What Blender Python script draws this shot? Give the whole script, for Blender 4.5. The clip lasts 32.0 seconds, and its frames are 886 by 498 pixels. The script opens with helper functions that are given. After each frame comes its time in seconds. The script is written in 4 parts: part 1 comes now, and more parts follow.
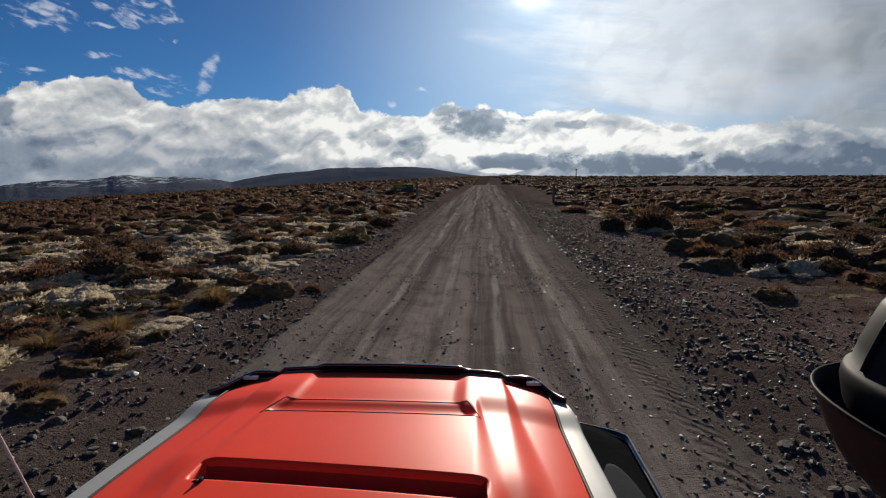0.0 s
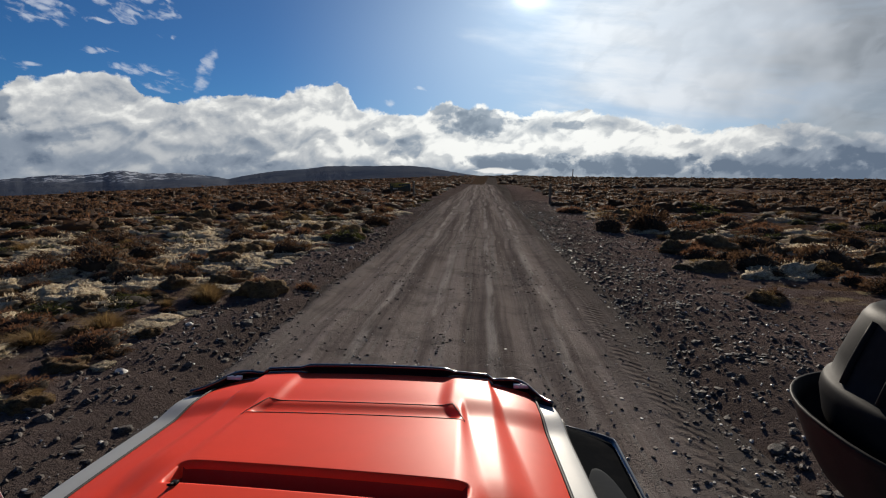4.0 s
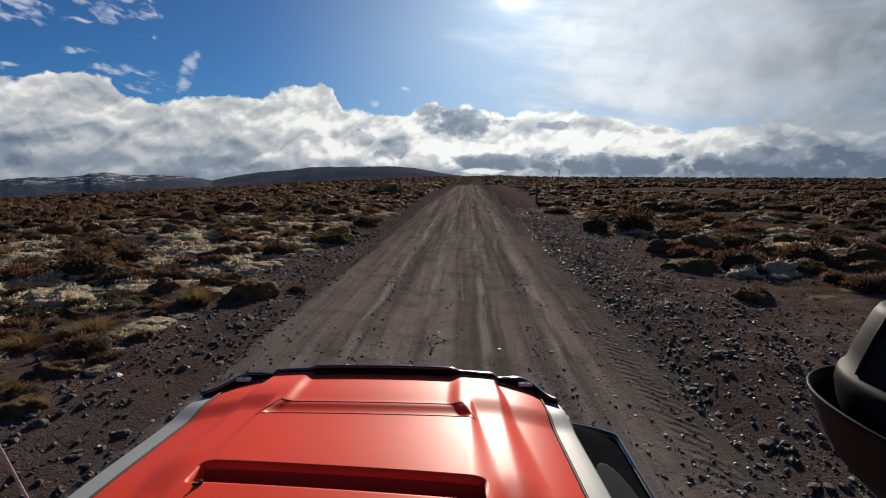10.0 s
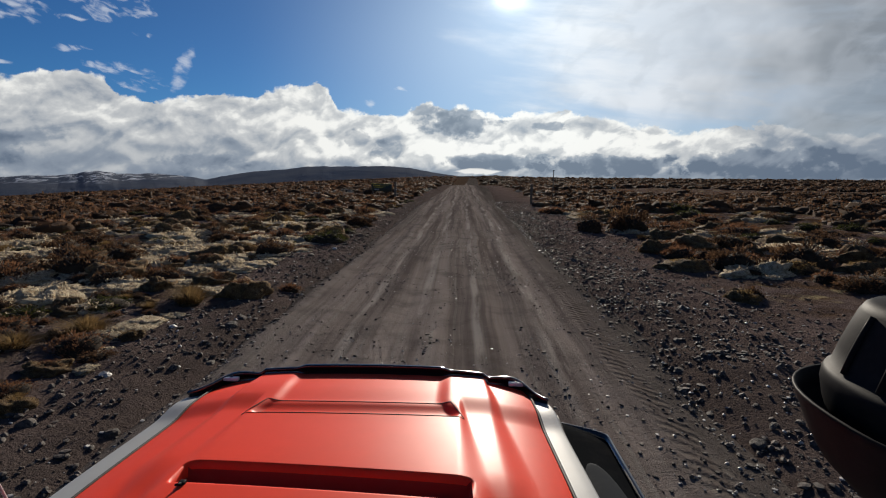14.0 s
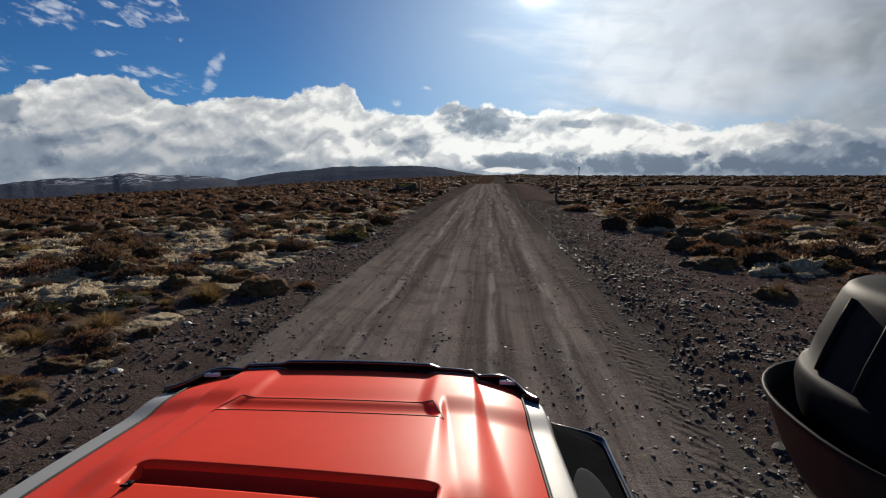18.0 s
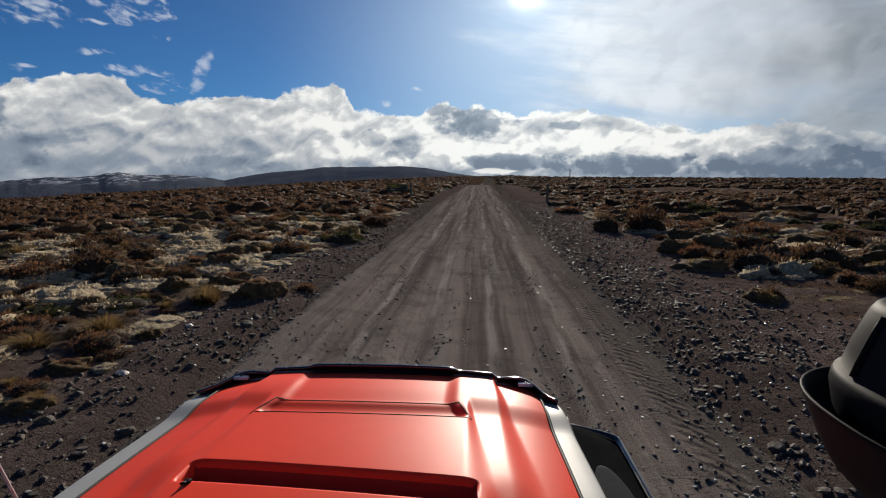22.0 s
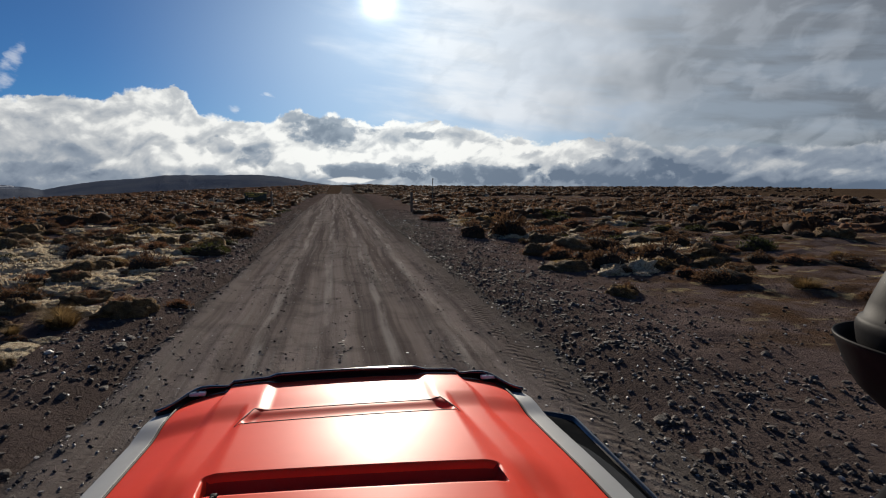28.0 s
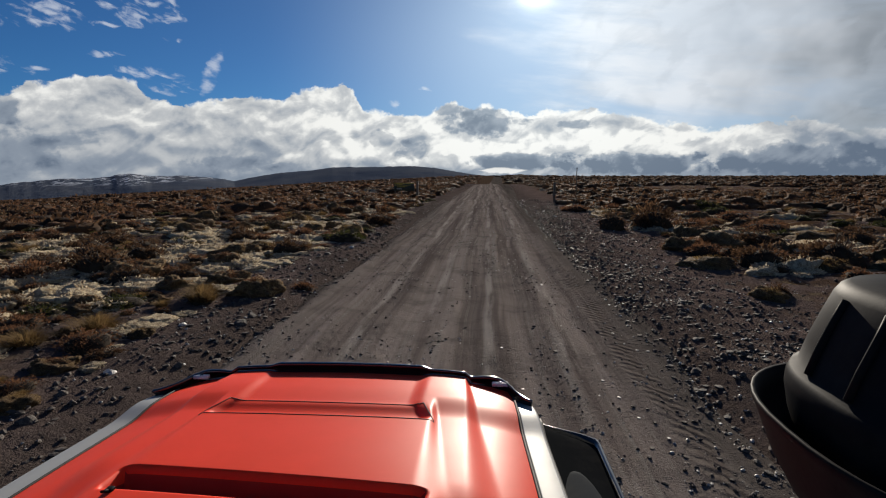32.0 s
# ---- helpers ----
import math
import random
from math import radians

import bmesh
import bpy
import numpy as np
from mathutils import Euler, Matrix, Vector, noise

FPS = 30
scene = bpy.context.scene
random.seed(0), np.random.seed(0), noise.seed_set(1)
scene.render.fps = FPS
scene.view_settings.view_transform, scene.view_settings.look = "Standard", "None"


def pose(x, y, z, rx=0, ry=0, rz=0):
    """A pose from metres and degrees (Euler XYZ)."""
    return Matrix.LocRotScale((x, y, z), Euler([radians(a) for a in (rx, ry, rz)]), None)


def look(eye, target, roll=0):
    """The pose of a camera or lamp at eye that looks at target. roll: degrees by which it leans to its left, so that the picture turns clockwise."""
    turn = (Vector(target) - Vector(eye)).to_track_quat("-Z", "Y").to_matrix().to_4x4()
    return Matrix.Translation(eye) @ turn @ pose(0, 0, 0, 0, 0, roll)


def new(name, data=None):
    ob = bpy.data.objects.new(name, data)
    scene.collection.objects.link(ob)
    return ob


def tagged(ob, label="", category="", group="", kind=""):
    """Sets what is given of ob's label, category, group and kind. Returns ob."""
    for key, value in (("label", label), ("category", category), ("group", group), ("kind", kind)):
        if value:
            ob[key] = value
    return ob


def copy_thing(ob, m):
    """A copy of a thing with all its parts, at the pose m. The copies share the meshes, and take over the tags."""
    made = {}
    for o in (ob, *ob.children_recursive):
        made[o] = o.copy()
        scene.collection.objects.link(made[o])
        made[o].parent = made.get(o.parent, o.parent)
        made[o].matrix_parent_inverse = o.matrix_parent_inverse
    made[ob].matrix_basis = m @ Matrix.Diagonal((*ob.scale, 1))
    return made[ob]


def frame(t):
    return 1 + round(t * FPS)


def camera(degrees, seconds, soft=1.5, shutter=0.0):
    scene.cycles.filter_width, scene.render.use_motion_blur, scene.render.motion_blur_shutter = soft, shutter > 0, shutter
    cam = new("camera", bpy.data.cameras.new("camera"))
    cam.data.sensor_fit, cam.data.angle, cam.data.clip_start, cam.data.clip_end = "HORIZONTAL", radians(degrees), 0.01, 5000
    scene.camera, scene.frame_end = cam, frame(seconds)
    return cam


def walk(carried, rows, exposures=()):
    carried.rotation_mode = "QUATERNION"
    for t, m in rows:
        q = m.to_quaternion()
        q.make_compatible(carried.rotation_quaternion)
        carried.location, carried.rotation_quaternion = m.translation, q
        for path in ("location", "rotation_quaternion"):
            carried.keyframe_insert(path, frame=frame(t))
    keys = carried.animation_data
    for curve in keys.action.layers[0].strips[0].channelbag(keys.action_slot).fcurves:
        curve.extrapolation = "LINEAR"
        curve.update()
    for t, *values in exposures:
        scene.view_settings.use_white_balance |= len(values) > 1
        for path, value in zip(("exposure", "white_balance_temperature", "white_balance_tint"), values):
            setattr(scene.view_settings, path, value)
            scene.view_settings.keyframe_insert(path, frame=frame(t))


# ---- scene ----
LENS = 75.0
cam = camera(LENS, 32.0, soft=1.1)
EYE = 2.05
# seconds, x, y, height over EYE, yaw, pitch, roll
PATH = (
    (0.0, 0.052, 0.033, -0.014, 4.09, -7.67, 0.28),
    (0.5, 0.113, 0.083, -0.023, 4.07, -7.82, -0.34),
    (1.0, 0.108, 0.075, -0.031, 4.20, -7.77, -0.00),
    (1.5, 0.106, 0.077, -0.027, 4.15, -7.74, 0.01),
    (2.0, 0.069, 0.044, -0.015, 4.15, -7.72, 0.05),
    (2.5, 0.104, 0.079, -0.019, 4.09, -7.76, -0.21),
    (3.0, 0.085, 0.060, -0.013, 4.03, -7.71, -0.08),
    (3.5, 0.089, 0.065, -0.013, 3.93, -7.74, -0.21),
    (5.5, 0.077, 0.059, -0.014, 3.63, -7.71, -0.28),
    (6.0, 0.063, 0.048, -0.016, 3.54, -7.66, -0.06),
    (6.5, 0.048, 0.035, -0.011, 3.42, -7.66, -0.05),
    (7.0, 0.034, 0.025, -0.008, 3.26, -7.60, 0.02),
    (7.5, 0.011, 0.005, -0.007, 3.12, -7.57, 0.15),
    (8.0, 0.021, 0.017, 0.001, 2.89, -7.64, -0.21),
    (8.5, 0.008, 0.008, 0.004, 2.76, -7.64, -0.18),
    (9.0, 0.001, 0.001, -0.000, 2.60, -7.60, -0.00),
    (9.5, -0.008, -0.004, 0.006, 2.53, -7.61, 0.05),
    (10.0, 0.007, 0.008, 0.001, 2.42, -7.69, -0.12),
    (10.5, -0.025, -0.021, -0.003, 2.43, -7.55, 0.47),
    (11.0, -0.010, -0.007, 0.000, 2.29, -7.65, 0.19),
    (11.5, -0.016, -0.010, 0.002, 2.20, -7.66, 0.22),
    (12.0, -0.003, 0.001, 0.008, 2.11, -7.70, -0.07),
    (12.5, 0.003, 0.008, 0.003, 2.04, -7.64, -0.01),
    (13.0, 0.030, 0.028, -0.007, 1.94, -7.67, -0.41),
    (13.5, 0.028, 0.027, -0.002, 1.95, -7.67, -0.34),
    (14.0, 0.027, 0.024, -0.007, 1.94, -7.68, -0.37),
    (14.5, 0.030, 0.029, -0.000, 2.00, -7.62, -0.21),
    (16.5, 0.085, 0.063, -0.021, 3.01, -7.68, 0.17),
    (17.0, 0.105, 0.079, -0.034, 3.53, -7.71, 0.27),
    (17.5, 0.141, 0.105, -0.041, 4.02, -7.72, 0.28),
    (18.0, 0.186, 0.157, -0.059, 4.53, -7.77, 0.11),
    (18.5, 0.209, 0.166, -0.060, 5.11, -7.80, 0.24),
    (19.0, 0.215, 0.181, -0.072, 5.46, -7.76, 0.23),
    (19.5, 0.239, 0.201, -0.065, 5.69, -7.93, -0.10),
    (20.0, 0.218, 0.190, -0.066, 5.79, -7.90, -0.21),
    (20.5, 0.210, 0.172, -0.050, 5.87, -7.92, -0.17),
    (21.0, 0.183, 0.151, -0.052, 5.62, -7.90, -0.29),
    (21.5, 0.140, 0.108, -0.021, 5.03, -7.86, -0.31),
    (22.0, 0.058, 0.042, -0.012, 3.52, -7.69, -0.11),
    (22.5, -0.066, -0.038, 0.015, 1.46, -7.42, -0.01),
    (23.0, -0.133, -0.050, 0.018, -0.73, -7.40, -0.35),
    (23.5, -0.285, -0.030, -0.012, -3.25, -7.17, -0.30),
    (24.0, -0.440, -0.012, -0.045, -5.54, -7.01, -0.05),
    (24.5, -0.535, -0.002, -0.057, -7.81, -6.72, -0.18),
    (25.0, -0.610, 0.000, -0.062, -9.59, -6.76, -0.19),
    (25.5, -0.645, -0.004, -0.060, -10.88, -6.62, -0.19),
    (26.0, -0.655, -0.010, -0.055, -11.17, -6.74, -0.23),
    (26.5, -0.620, -0.015, -0.050, -11.37, -6.71, -0.26),
    (28.5, -0.330, -0.040, -0.022, -9.51, -6.86, -0.21),
    (29.0, -0.265, -0.045, -0.014, -8.02, -6.99, -0.16),
    (29.5, -0.180, -0.048, -0.004, -6.13, -7.11, -0.09),
    (30.0, -0.090, -0.030, 0.004, -4.33, -7.28, -0.10),
    (30.5, -0.006, -0.008, 0.010, -2.15, -7.40, 0.02),
    (31.0, 0.076, 0.047, -0.014, -0.00, -7.54, -0.02),
    (31.5, 0.157, 0.117, -0.036, 2.35, -7.66, 0.12),
    (32.0, 0.211, 0.188, -0.064, 4.37, -7.72, 0.18),
)
walk(cam, [(t, pose(x, y, EYE + z, 90 + p, r, w)) for t, x, y, z, w, p, r in PATH])
scene.view_settings.exposure = 0.16

# ---- world, sun ----
SUN_AZ, SUN_EL = 4.3, 16.4          # degrees right of the road, above the horizon
sun_way = Vector((math.sin(radians(SUN_AZ)) * math.cos(radians(SUN_EL)),
                  math.cos(radians(SUN_AZ)) * math.cos(radians(SUN_EL)), math.sin(radians(SUN_EL))))
sun_data = bpy.data.lights.new("sun", "SUN")
sun_data.energy, sun_data.angle, sun_data.color = 5.0, radians(0.6), (1.0, 0.90, 0.76)
sun = new("sun", sun_data)
sun.matrix_world = look(sun_way * 200, (0, 0, 0))


class Graph:
    """Short names for the shader nodes of one tree."""

    def __init__(self, tree):
        self.t = tree

    def node(self, kind):
        return self.t.nodes.new(kind)

    def put(self, socket, value):
        if isinstance(value, bpy.types.NodeSocket):
            self.t.links.new(value, socket)
        elif isinstance(value, (tuple, list)) and len(value) == 3 and socket.type == "RGBA":
            socket.default_value = (*value, 1)
        else:
            socket.default_value = value

    def m(self, op, *args, clamp=False):
        n = self.node("ShaderNodeMath")
        n.operation, n.use_clamp = op, clamp
        for s, a in zip(n.inputs, args):
            self.put(s, a)
        return n.outputs[0]

    def step(self, x, lo, hi, a=0.0, b=1.0):
        n = self.node("ShaderNodeMapRange")
        n.interpolation_type = "SMOOTHSTEP"
        for s, v in zip(n.inputs, (x, lo, hi, a, b)):
            self.put(s, v)
        return n.outputs[0]

    def xyz(self, x, y, z):
        n = self.node("ShaderNodeCombineXYZ")
        for s, v in zip(n.inputs, (x, y, z)):
            self.put(s, v)
        return n.outputs[0]

    def split(self, v):
        n = self.node("ShaderNodeSeparateXYZ")
        self.put(n.inputs[0], v)
        return n.outputs

    def noise(self, vec, scale, detail=4.0, rough=0.55, warp=0.0):
        n = self.node("ShaderNodeTexNoise")
        if vec is not None:
            self.put(n.inputs["Vector"], vec)
        self.put(n.inputs["Scale"], scale)
        self.put(n.inputs["Detail"], detail)
        self.put(n.inputs["Roughness"], rough)
        self.put(n.inputs["Distortion"], warp)
        return n.outputs["Fac"]

    def billow(self, vec, scale, detail=3.0, rough=0.5):
        n = self.node("ShaderNodeTexVoronoi")
        n.feature, n.normalize = "SMOOTH_F1", True
        self.put(n.inputs["Vector"], vec)
        self.put(n.inputs["Scale"], scale)
        self.put(n.inputs["Detail"], detail)
        self.put(n.inputs["Roughness"], rough)
        return n.outputs["Distance"]

    def mix(self, f, a, b, kind="MIX"):
        n = self.node("ShaderNodeMix")
        n.data_type, n.blend_type = "RGBA", kind
        self.put(n.inputs[0], f)
        self.put(n.inputs[6], a)
        self.put(n.inputs[7], b)
        return n.outputs[2]

    def add3(self, v, w):
        n = self.node("ShaderNodeVectorMath")
        self.put(n.inputs[0], v)
        self.put(n.inputs[1], w)
        return n.outputs[0]

    def ramp(self, x, stops):
        n = self.node("ShaderNodeValToRGB")
        e = n.color_ramp.elements
        while len(e) < len(stops):
            e.new(0.5)
        for k, (p, v) in zip(e, sorted(stops)):
            k.position, k.color = p, (v, v, v, 1)
        self.put(n.inputs[0], x)
        return n.outputs[0]


# clouds, by bearing and height in degrees
BANK_TOP = ((-41.8, 6.0), (-39.6, 6.8), (-36.1, 7.7), (-33.4, 8.0), (-31.5, 7.6), (-31.1, 6.5), (-29.9, 6.0), (-27.1, 5.9), (-24.7, 6.6), (-22.2, 6.8),
            (-19.7, 6.5), (-18.2, 7.4), (-16.1, 8.0), (-12.9, 7.8), (-12.1, 5.9), (-9.7, 5.5), (-6.4, 5.3), (-4.8, 6.2), (-3.4, 6.8), (-1.7, 6.1),
            (-0.3, 6.5), (1.5, 5.8), (3.7, 5.4), (6.6, 5.7), (9.7, 5.8), (13.2, 5.1), (16.6, 4.3), (21.2, 3.7), (25.5, 4.1), (27.4, 4.4), (30.1, 3.2))
PUFFS = ((-37.7, 12.3, 1.7, 0.55), (-31.8, 13.0, 1.8, 0.55), (-29.8, 14.1, 1.2, 0.35), (-28.1, 13.1, 0.8, 0.27), (-33.6, 11.9, 0.6, 0.17), (-28.7, 11.2, 0.6, 0.14),
         (-33.7, 9.6, 0.75, 0.18), (-41.3, 8.4, 0.8, 0.38), (-38.8, 8.0, 0.6, 0.17), (-32.1, 8.5, 0.85, 0.23), (-30.2, 8.3, 1.3, 0.28), (-29.1, 7.3, 1.35, 0.33),
         (-6.1, 7.9, 0.55, 0.2), (-9.0, 6.3, 0.45, 0.26), (-41.0, 11.2, 0.5, 0.2))
SHADED = ((-0.6, 4.6, 3.5, 1.4, 0.95), (-3.9, 5.8, 1.4, 0.6, 0.6), (8.4, 4.3, 2.0, 0.4, 0.65), (3.5, 0.9, 5.9, 0.8, 0.9), (14.0, 0.6, 7.5, 1.0, 0.9),
          (-7.3, 2.0, 1.7, 1.0, 0.6), (-40.0, 1.9, 2.6, 1.6, 0.3), (-24.0, 0.7, 3.5, 0.7, 0.35), (26.5, 0.9, 7.0, 1.3, 0.6), (-41.2, 4.8, 1.4, 1.1, 0.45),
          (-36.5, 2.5, 2.4, 0.9, 0.2), (-10.3, 3.1, 1.2, 0.9, 0.4))
SUNLIT = ((-0.4, 2.1, 5.2, 0.7, 0.5), (11.3, 2.9, 8.1, 0.9, 0.45), (-15.1, 5.2, 4.3, 2.1, 0.25), (-13.0, 2.0, 3.3, 1.3, 0.25), (3.4, 5.4, 3.2, 0.4, 0.5))


def blot(g, az, el, a, e, ra, re, torn):
    """Squared distance from the middle of an oval, one on its rim, torn by noise."""
    u, v = g.m("DIVIDE", g.m("SUBTRACT", az, a), ra), g.m("DIVIDE", g.m("SUBTRACT", el, e), re)
    return g.m("ADD", g.m("ADD", g.m("MULTIPLY", u, u), g.m("MULTIPLY", v, v)), torn)


def cloudy_sky():
    world = bpy.data.worlds.new("sky")
    scene.world = world
    world.use_nodes = True
    world.node_tree.nodes.clear()
    g = Graph(world.node_tree)
    way = g.node("ShaderNodeTexCoord").outputs["Generated"]
    sky = g.node("ShaderNodeTexSky")
    sky.sky_type, sky.sun_disc, sky.sun_elevation, sky.sun_rotation = "NISHITA", False, radians(SUN_EL), radians(SUN_AZ)
    sky.altitude, sky.air_density, sky.dust_density, sky.ozone_density = 2500, 1.0, 0.3, 4.0
    x, y, z = g.split(way)
    az = g.m("MULTIPLY", g.m("ARCTAN2", x, y), 57.2958)
    el = g.m("MULTIPLY", g.m("ARCSINE", z), 57.2958)
    deg = g.xyz(az, g.m("MULTIPLY", el, 1.25), 0.0)
    big = g.noise(deg, 0.16, 3, 0.5)
    bent = g.xyz(g.m("SUBTRACT", az, g.m("MULTIPLY", el, 0.5)), g.m("MULTIPLY", el, 1.35), 0.0)
    fine = g.noise(deg, 0.6, 10, 0.57, 0.15)
    soft = g.noise(bent, 0.30, 5, 0.48, 0.5)
    soft_up = g.noise(g.add3(bent, (0.2, 1.1, 0.0)), 0.30, 5, 0.48, 0.5)
    small_up = g.noise(g.add3(deg, (0.1, 0.5, 0.0)), 0.6, 10, 0.57, 0.15)
    relief = g.m("ADD", g.m("MULTIPLY", g.m("SUBTRACT", soft, soft_up), g.step(az, -30.0, -8.0, 1.3, 1.9)), g.m("MULTIPLY", g.m("SUBTRACT", fine, small_up), g.m("MULTIPLY", g.step(el, 1.0, 5.0, 0.35, 1.0), 0.9)))

    # blue sky
    clear = g.mix(1.0, sky.outputs[0], (0.195, 0.39, 0.55), "MULTIPLY")
    # scattered puffs: bearing, height and half sizes in degrees
    wispy = g.noise(g.xyz(g.m("MULTIPLY", az, 0.6), g.m("MULTIPLY", g.m("ADD", el, g.m("MULTIPLY", az, 0.25)), 1.3), 3.0), 1.2, 6, 0.52, 0.5)
    torn = g.m("ADD", g.m("MULTIPLY", g.m("SUBTRACT", wispy, 0.5), 8.0), g.m("MULTIPLY", g.m("SUBTRACT", fine, 0.5), 3.0))
    puff = 0.0
    for a, e, ra, re in PUFFS:
        puff = g.m("MAXIMUM", puff, g.step(blot(g, az, el, a, e, ra * 1.35, re * 1.7, torn), 1.1, -1.2))
    # one upright wisp
    wa, we = g.m("SUBTRACT", az, -25.5), g.m("SUBTRACT", el, 8.8)
    lean = g.m("SUBTRACT", wa, g.m("MULTIPLY", we, 0.35))
    wisp = g.m("ADD", g.m("POWER", g.m("DIVIDE", lean, 0.62), 2.0), g.m("POWER", g.m("DIVIDE", we, 1.75), 2.0))
    wisp = g.step(g.m("ADD", wisp, g.m("MULTIPLY", g.m("ADD", g.m("SUBTRACT", wispy, 0.5), g.m("SUBTRACT", fine, 0.5)), 4.0)), 1.5, -0.7)
    col = g.mix(g.m("MULTIPLY", g.m("MAXIMUM", puff, wisp), 0.62), clear, (6.4, 6.8, 7.6))
    # pale haze in the blue towards the sun's side
    col = g.mix(g.m("MULTIPLY", g.step(az, -22.0, 8.0, 0.0, 0.46), g.step(el, 26.0, 10.0)), col, (5.6, 6.9, 8.0))
    # thin high veil round and beyond the sun
    streak = g.noise(g.xyz(g.m("MULTIPLY", az, 0.20), g.m("ADD", g.m("MULTIPLY", el, 1.1), g.m("MULTIPLY", az, 0.12)), 1.0), 0.36, 8, 0.55, 0.12)
    lean = g.m("ADD", az, g.m("MULTIPLY", g.m("SUBTRACT", streak, 0.5), 26.0))
    veil = g.m("MULTIPLY", g.step(lean, 0.0, 15.0), g.step(g.m("ADD", el, g.m("MULTIPLY", g.m("SUBTRACT", streak, 0.5), 9.0)), 4.0, 8.0, 0.35, 1.0))
    veil = g.m("MAXIMUM", veil, g.step(az, 20.0, 31.0))
    veil = g.m("MULTIPLY", veil, g.m("MULTIPLY", g.step(el, 42.0, 24.0), g.step(az, 150.0, 110.0)))
    grey = g.m("MULTIPLY", g.step(g.m("ADD", az, g.m("MULTIPLY", g.m("SUBTRACT", big, 0.5), 22.0)), 15.0, 35.0), g.step(el, 17.0, 9.0, 0.75, 1.0))
    veil_col = g.mix(grey, (7.6, 7.8, 8.1), (2.1, 2.25, 2.4))
    veil_col = g.mix(g.step(az, 27.0, 50.0), veil_col, (1.4, 1.5, 1.65))
    veil_col = g.mix(g.m("MULTIPLY", g.step(streak, 0.60, 0.40), 0.3), veil_col, (4.2, 5.2, 6.4))
    veil_col = g.mix(g.m("MULTIPLY", g.step(soft, 0.45, 0.65), 0.4), veil_col, (4.6, 4.9, 5.3))
    col = g.mix(g.m("MULTIPLY", veil, 0.86), col, veil_col)
    # cumulus bank along the horizon
    top = g.ramp(g.m("DIVIDE", g.m("ADD", az, 45.0), 90.0, clamp=True), [((a + 45) / 90, e / 10) for a, e in BANK_TOP])
    h = g.m("SUBTRACT", g.m("ADD", g.m("MULTIPLY", top, 10.0), g.m("MULTIPLY", g.m("SUBTRACT", fine, 0.5), 2.2)), el)
    bank = g.step(h, -0.05, g.step(soft, 0.35, 0.65, 0.15, 0.5))
    light = g.m("ADD", relief, g.m("ADD", 0.68, g.m("MULTIPLY", g.m("SUBTRACT", soft, 0.5), 0.7)))
    light = g.m("ADD", light, g.step(h, 1.1, 0.0, 0.0, 0.25))
    # heaped billows, lit along their upper rims
    heap_at = g.xyz(g.m("ADD", az, g.m("MULTIPLY", g.m("SUBTRACT", soft, 0.5), 4.0)), g.m("ADD", g.m("MULTIPLY", el, 1.5), g.m("MULTIPLY", g.m("SUBTRACT", fine, 0.5), 2.0)), 0.0)
    heap = g.m("SUBTRACT", g.billow(g.add3(heap_at, (0.15, 0.8, 0.0)), 0.34), g.billow(heap_at, 0.34))
    light = g.m("ADD", light, g.m("MULTIPLY", heap, g.m("MULTIPLY", g.step(az, -34.0, -16.0, 0.7, 1.4), g.step(az, 16.0, 32.0, 1.0, 0.4))))
    low = g.m("ADD", el, g.m("MULTIPLY", g.m("SUBTRACT", fine, 0.5), 1.6))
    light = g.m("SUBTRACT", light, g.m("MULTIPLY", g.step(az, -6.0, -26.0), g.step(low, 5.5, 0.5, 0.0, 0.30)))
    light = g.m("SUBTRACT", light, g.step(az, -8.0, -24.0, 0.0, 0.14))
    ragged = g.m("ADD", g.m("MULTIPLY", g.m("SUBTRACT", fine, 0.5), 4.2), g.m("MULTIPLY", heap, -1.6))
    for a, e, ra, re, k in SHADED:
        light = g.m("SUBTRACT", light, g.step(blot(g, az, el, a, e, ra, re, ragged), 1.3, 0.3, 0.0, k))
    for a, e, ra, re, k in SUNLIT:
        light = g.m("ADD", light, g.step(blot(g, az, el, a, e, ra, re, ragged), 1.3, 0.2, 0.0, k))
    light = g.m("SUBTRACT", light, g.m("MULTIPLY", g.step(az, 20.0, 32.0), 0.52))
    # dull foot of the bank along the horizon
    foot = g.m("MULTIPLY", g.step(g.m("ADD", low, g.m("MULTIPLY", g.m("SUBTRACT", soft, 0.5), 1.2)), 1.6, -0.2), g.step(az, -30.0, 8.0, 0.25, 0.75))
    light = g.m("SUBTRACT", light, foot)
    cloud = g.mix(g.step(light, -0.7, 0.1), (1.15, 1.55, 2.2), (2.5, 2.95, 3.6))
    cloud = g.mix(g.step(light, 0.0, 0.6), cloud, (5.0, 5.2, 5.4))
    cloud = g.mix(g.step(light, 0.5, 1.05), cloud, (8.7, 8.7, 8.4))
    # the bank is duller away from the sun's side
    cloud = g.mix(g.step(g.m("ABSOLUTE", az), 50.0, 100.0, 0.0, 0.85), cloud, (2.6, 2.7, 2.9))
    col = g.mix(bank, col, cloud)
    # pale gap under the bank on the horizon
    ga = g.m("POWER", g.m("DIVIDE", g.m("SUBTRACT", az, 1.5), 2.6), 2.0)
    gap = g.step(g.m("ADD", ga, g.m("MULTIPLY", g.m("ABSOLUTE", g.m("ADD", el, g.m("MULTIPLY", g.m("SUBTRACT", fine, 0.5), 0.6))), 3.0)), 1.0, 0.5)
    col = g.mix(g.m("MULTIPLY", gap, 0.8), col, (9.0, 8.8, 8.4))
    # brightness round the sun
    dot = g.node("ShaderNodeVectorMath")
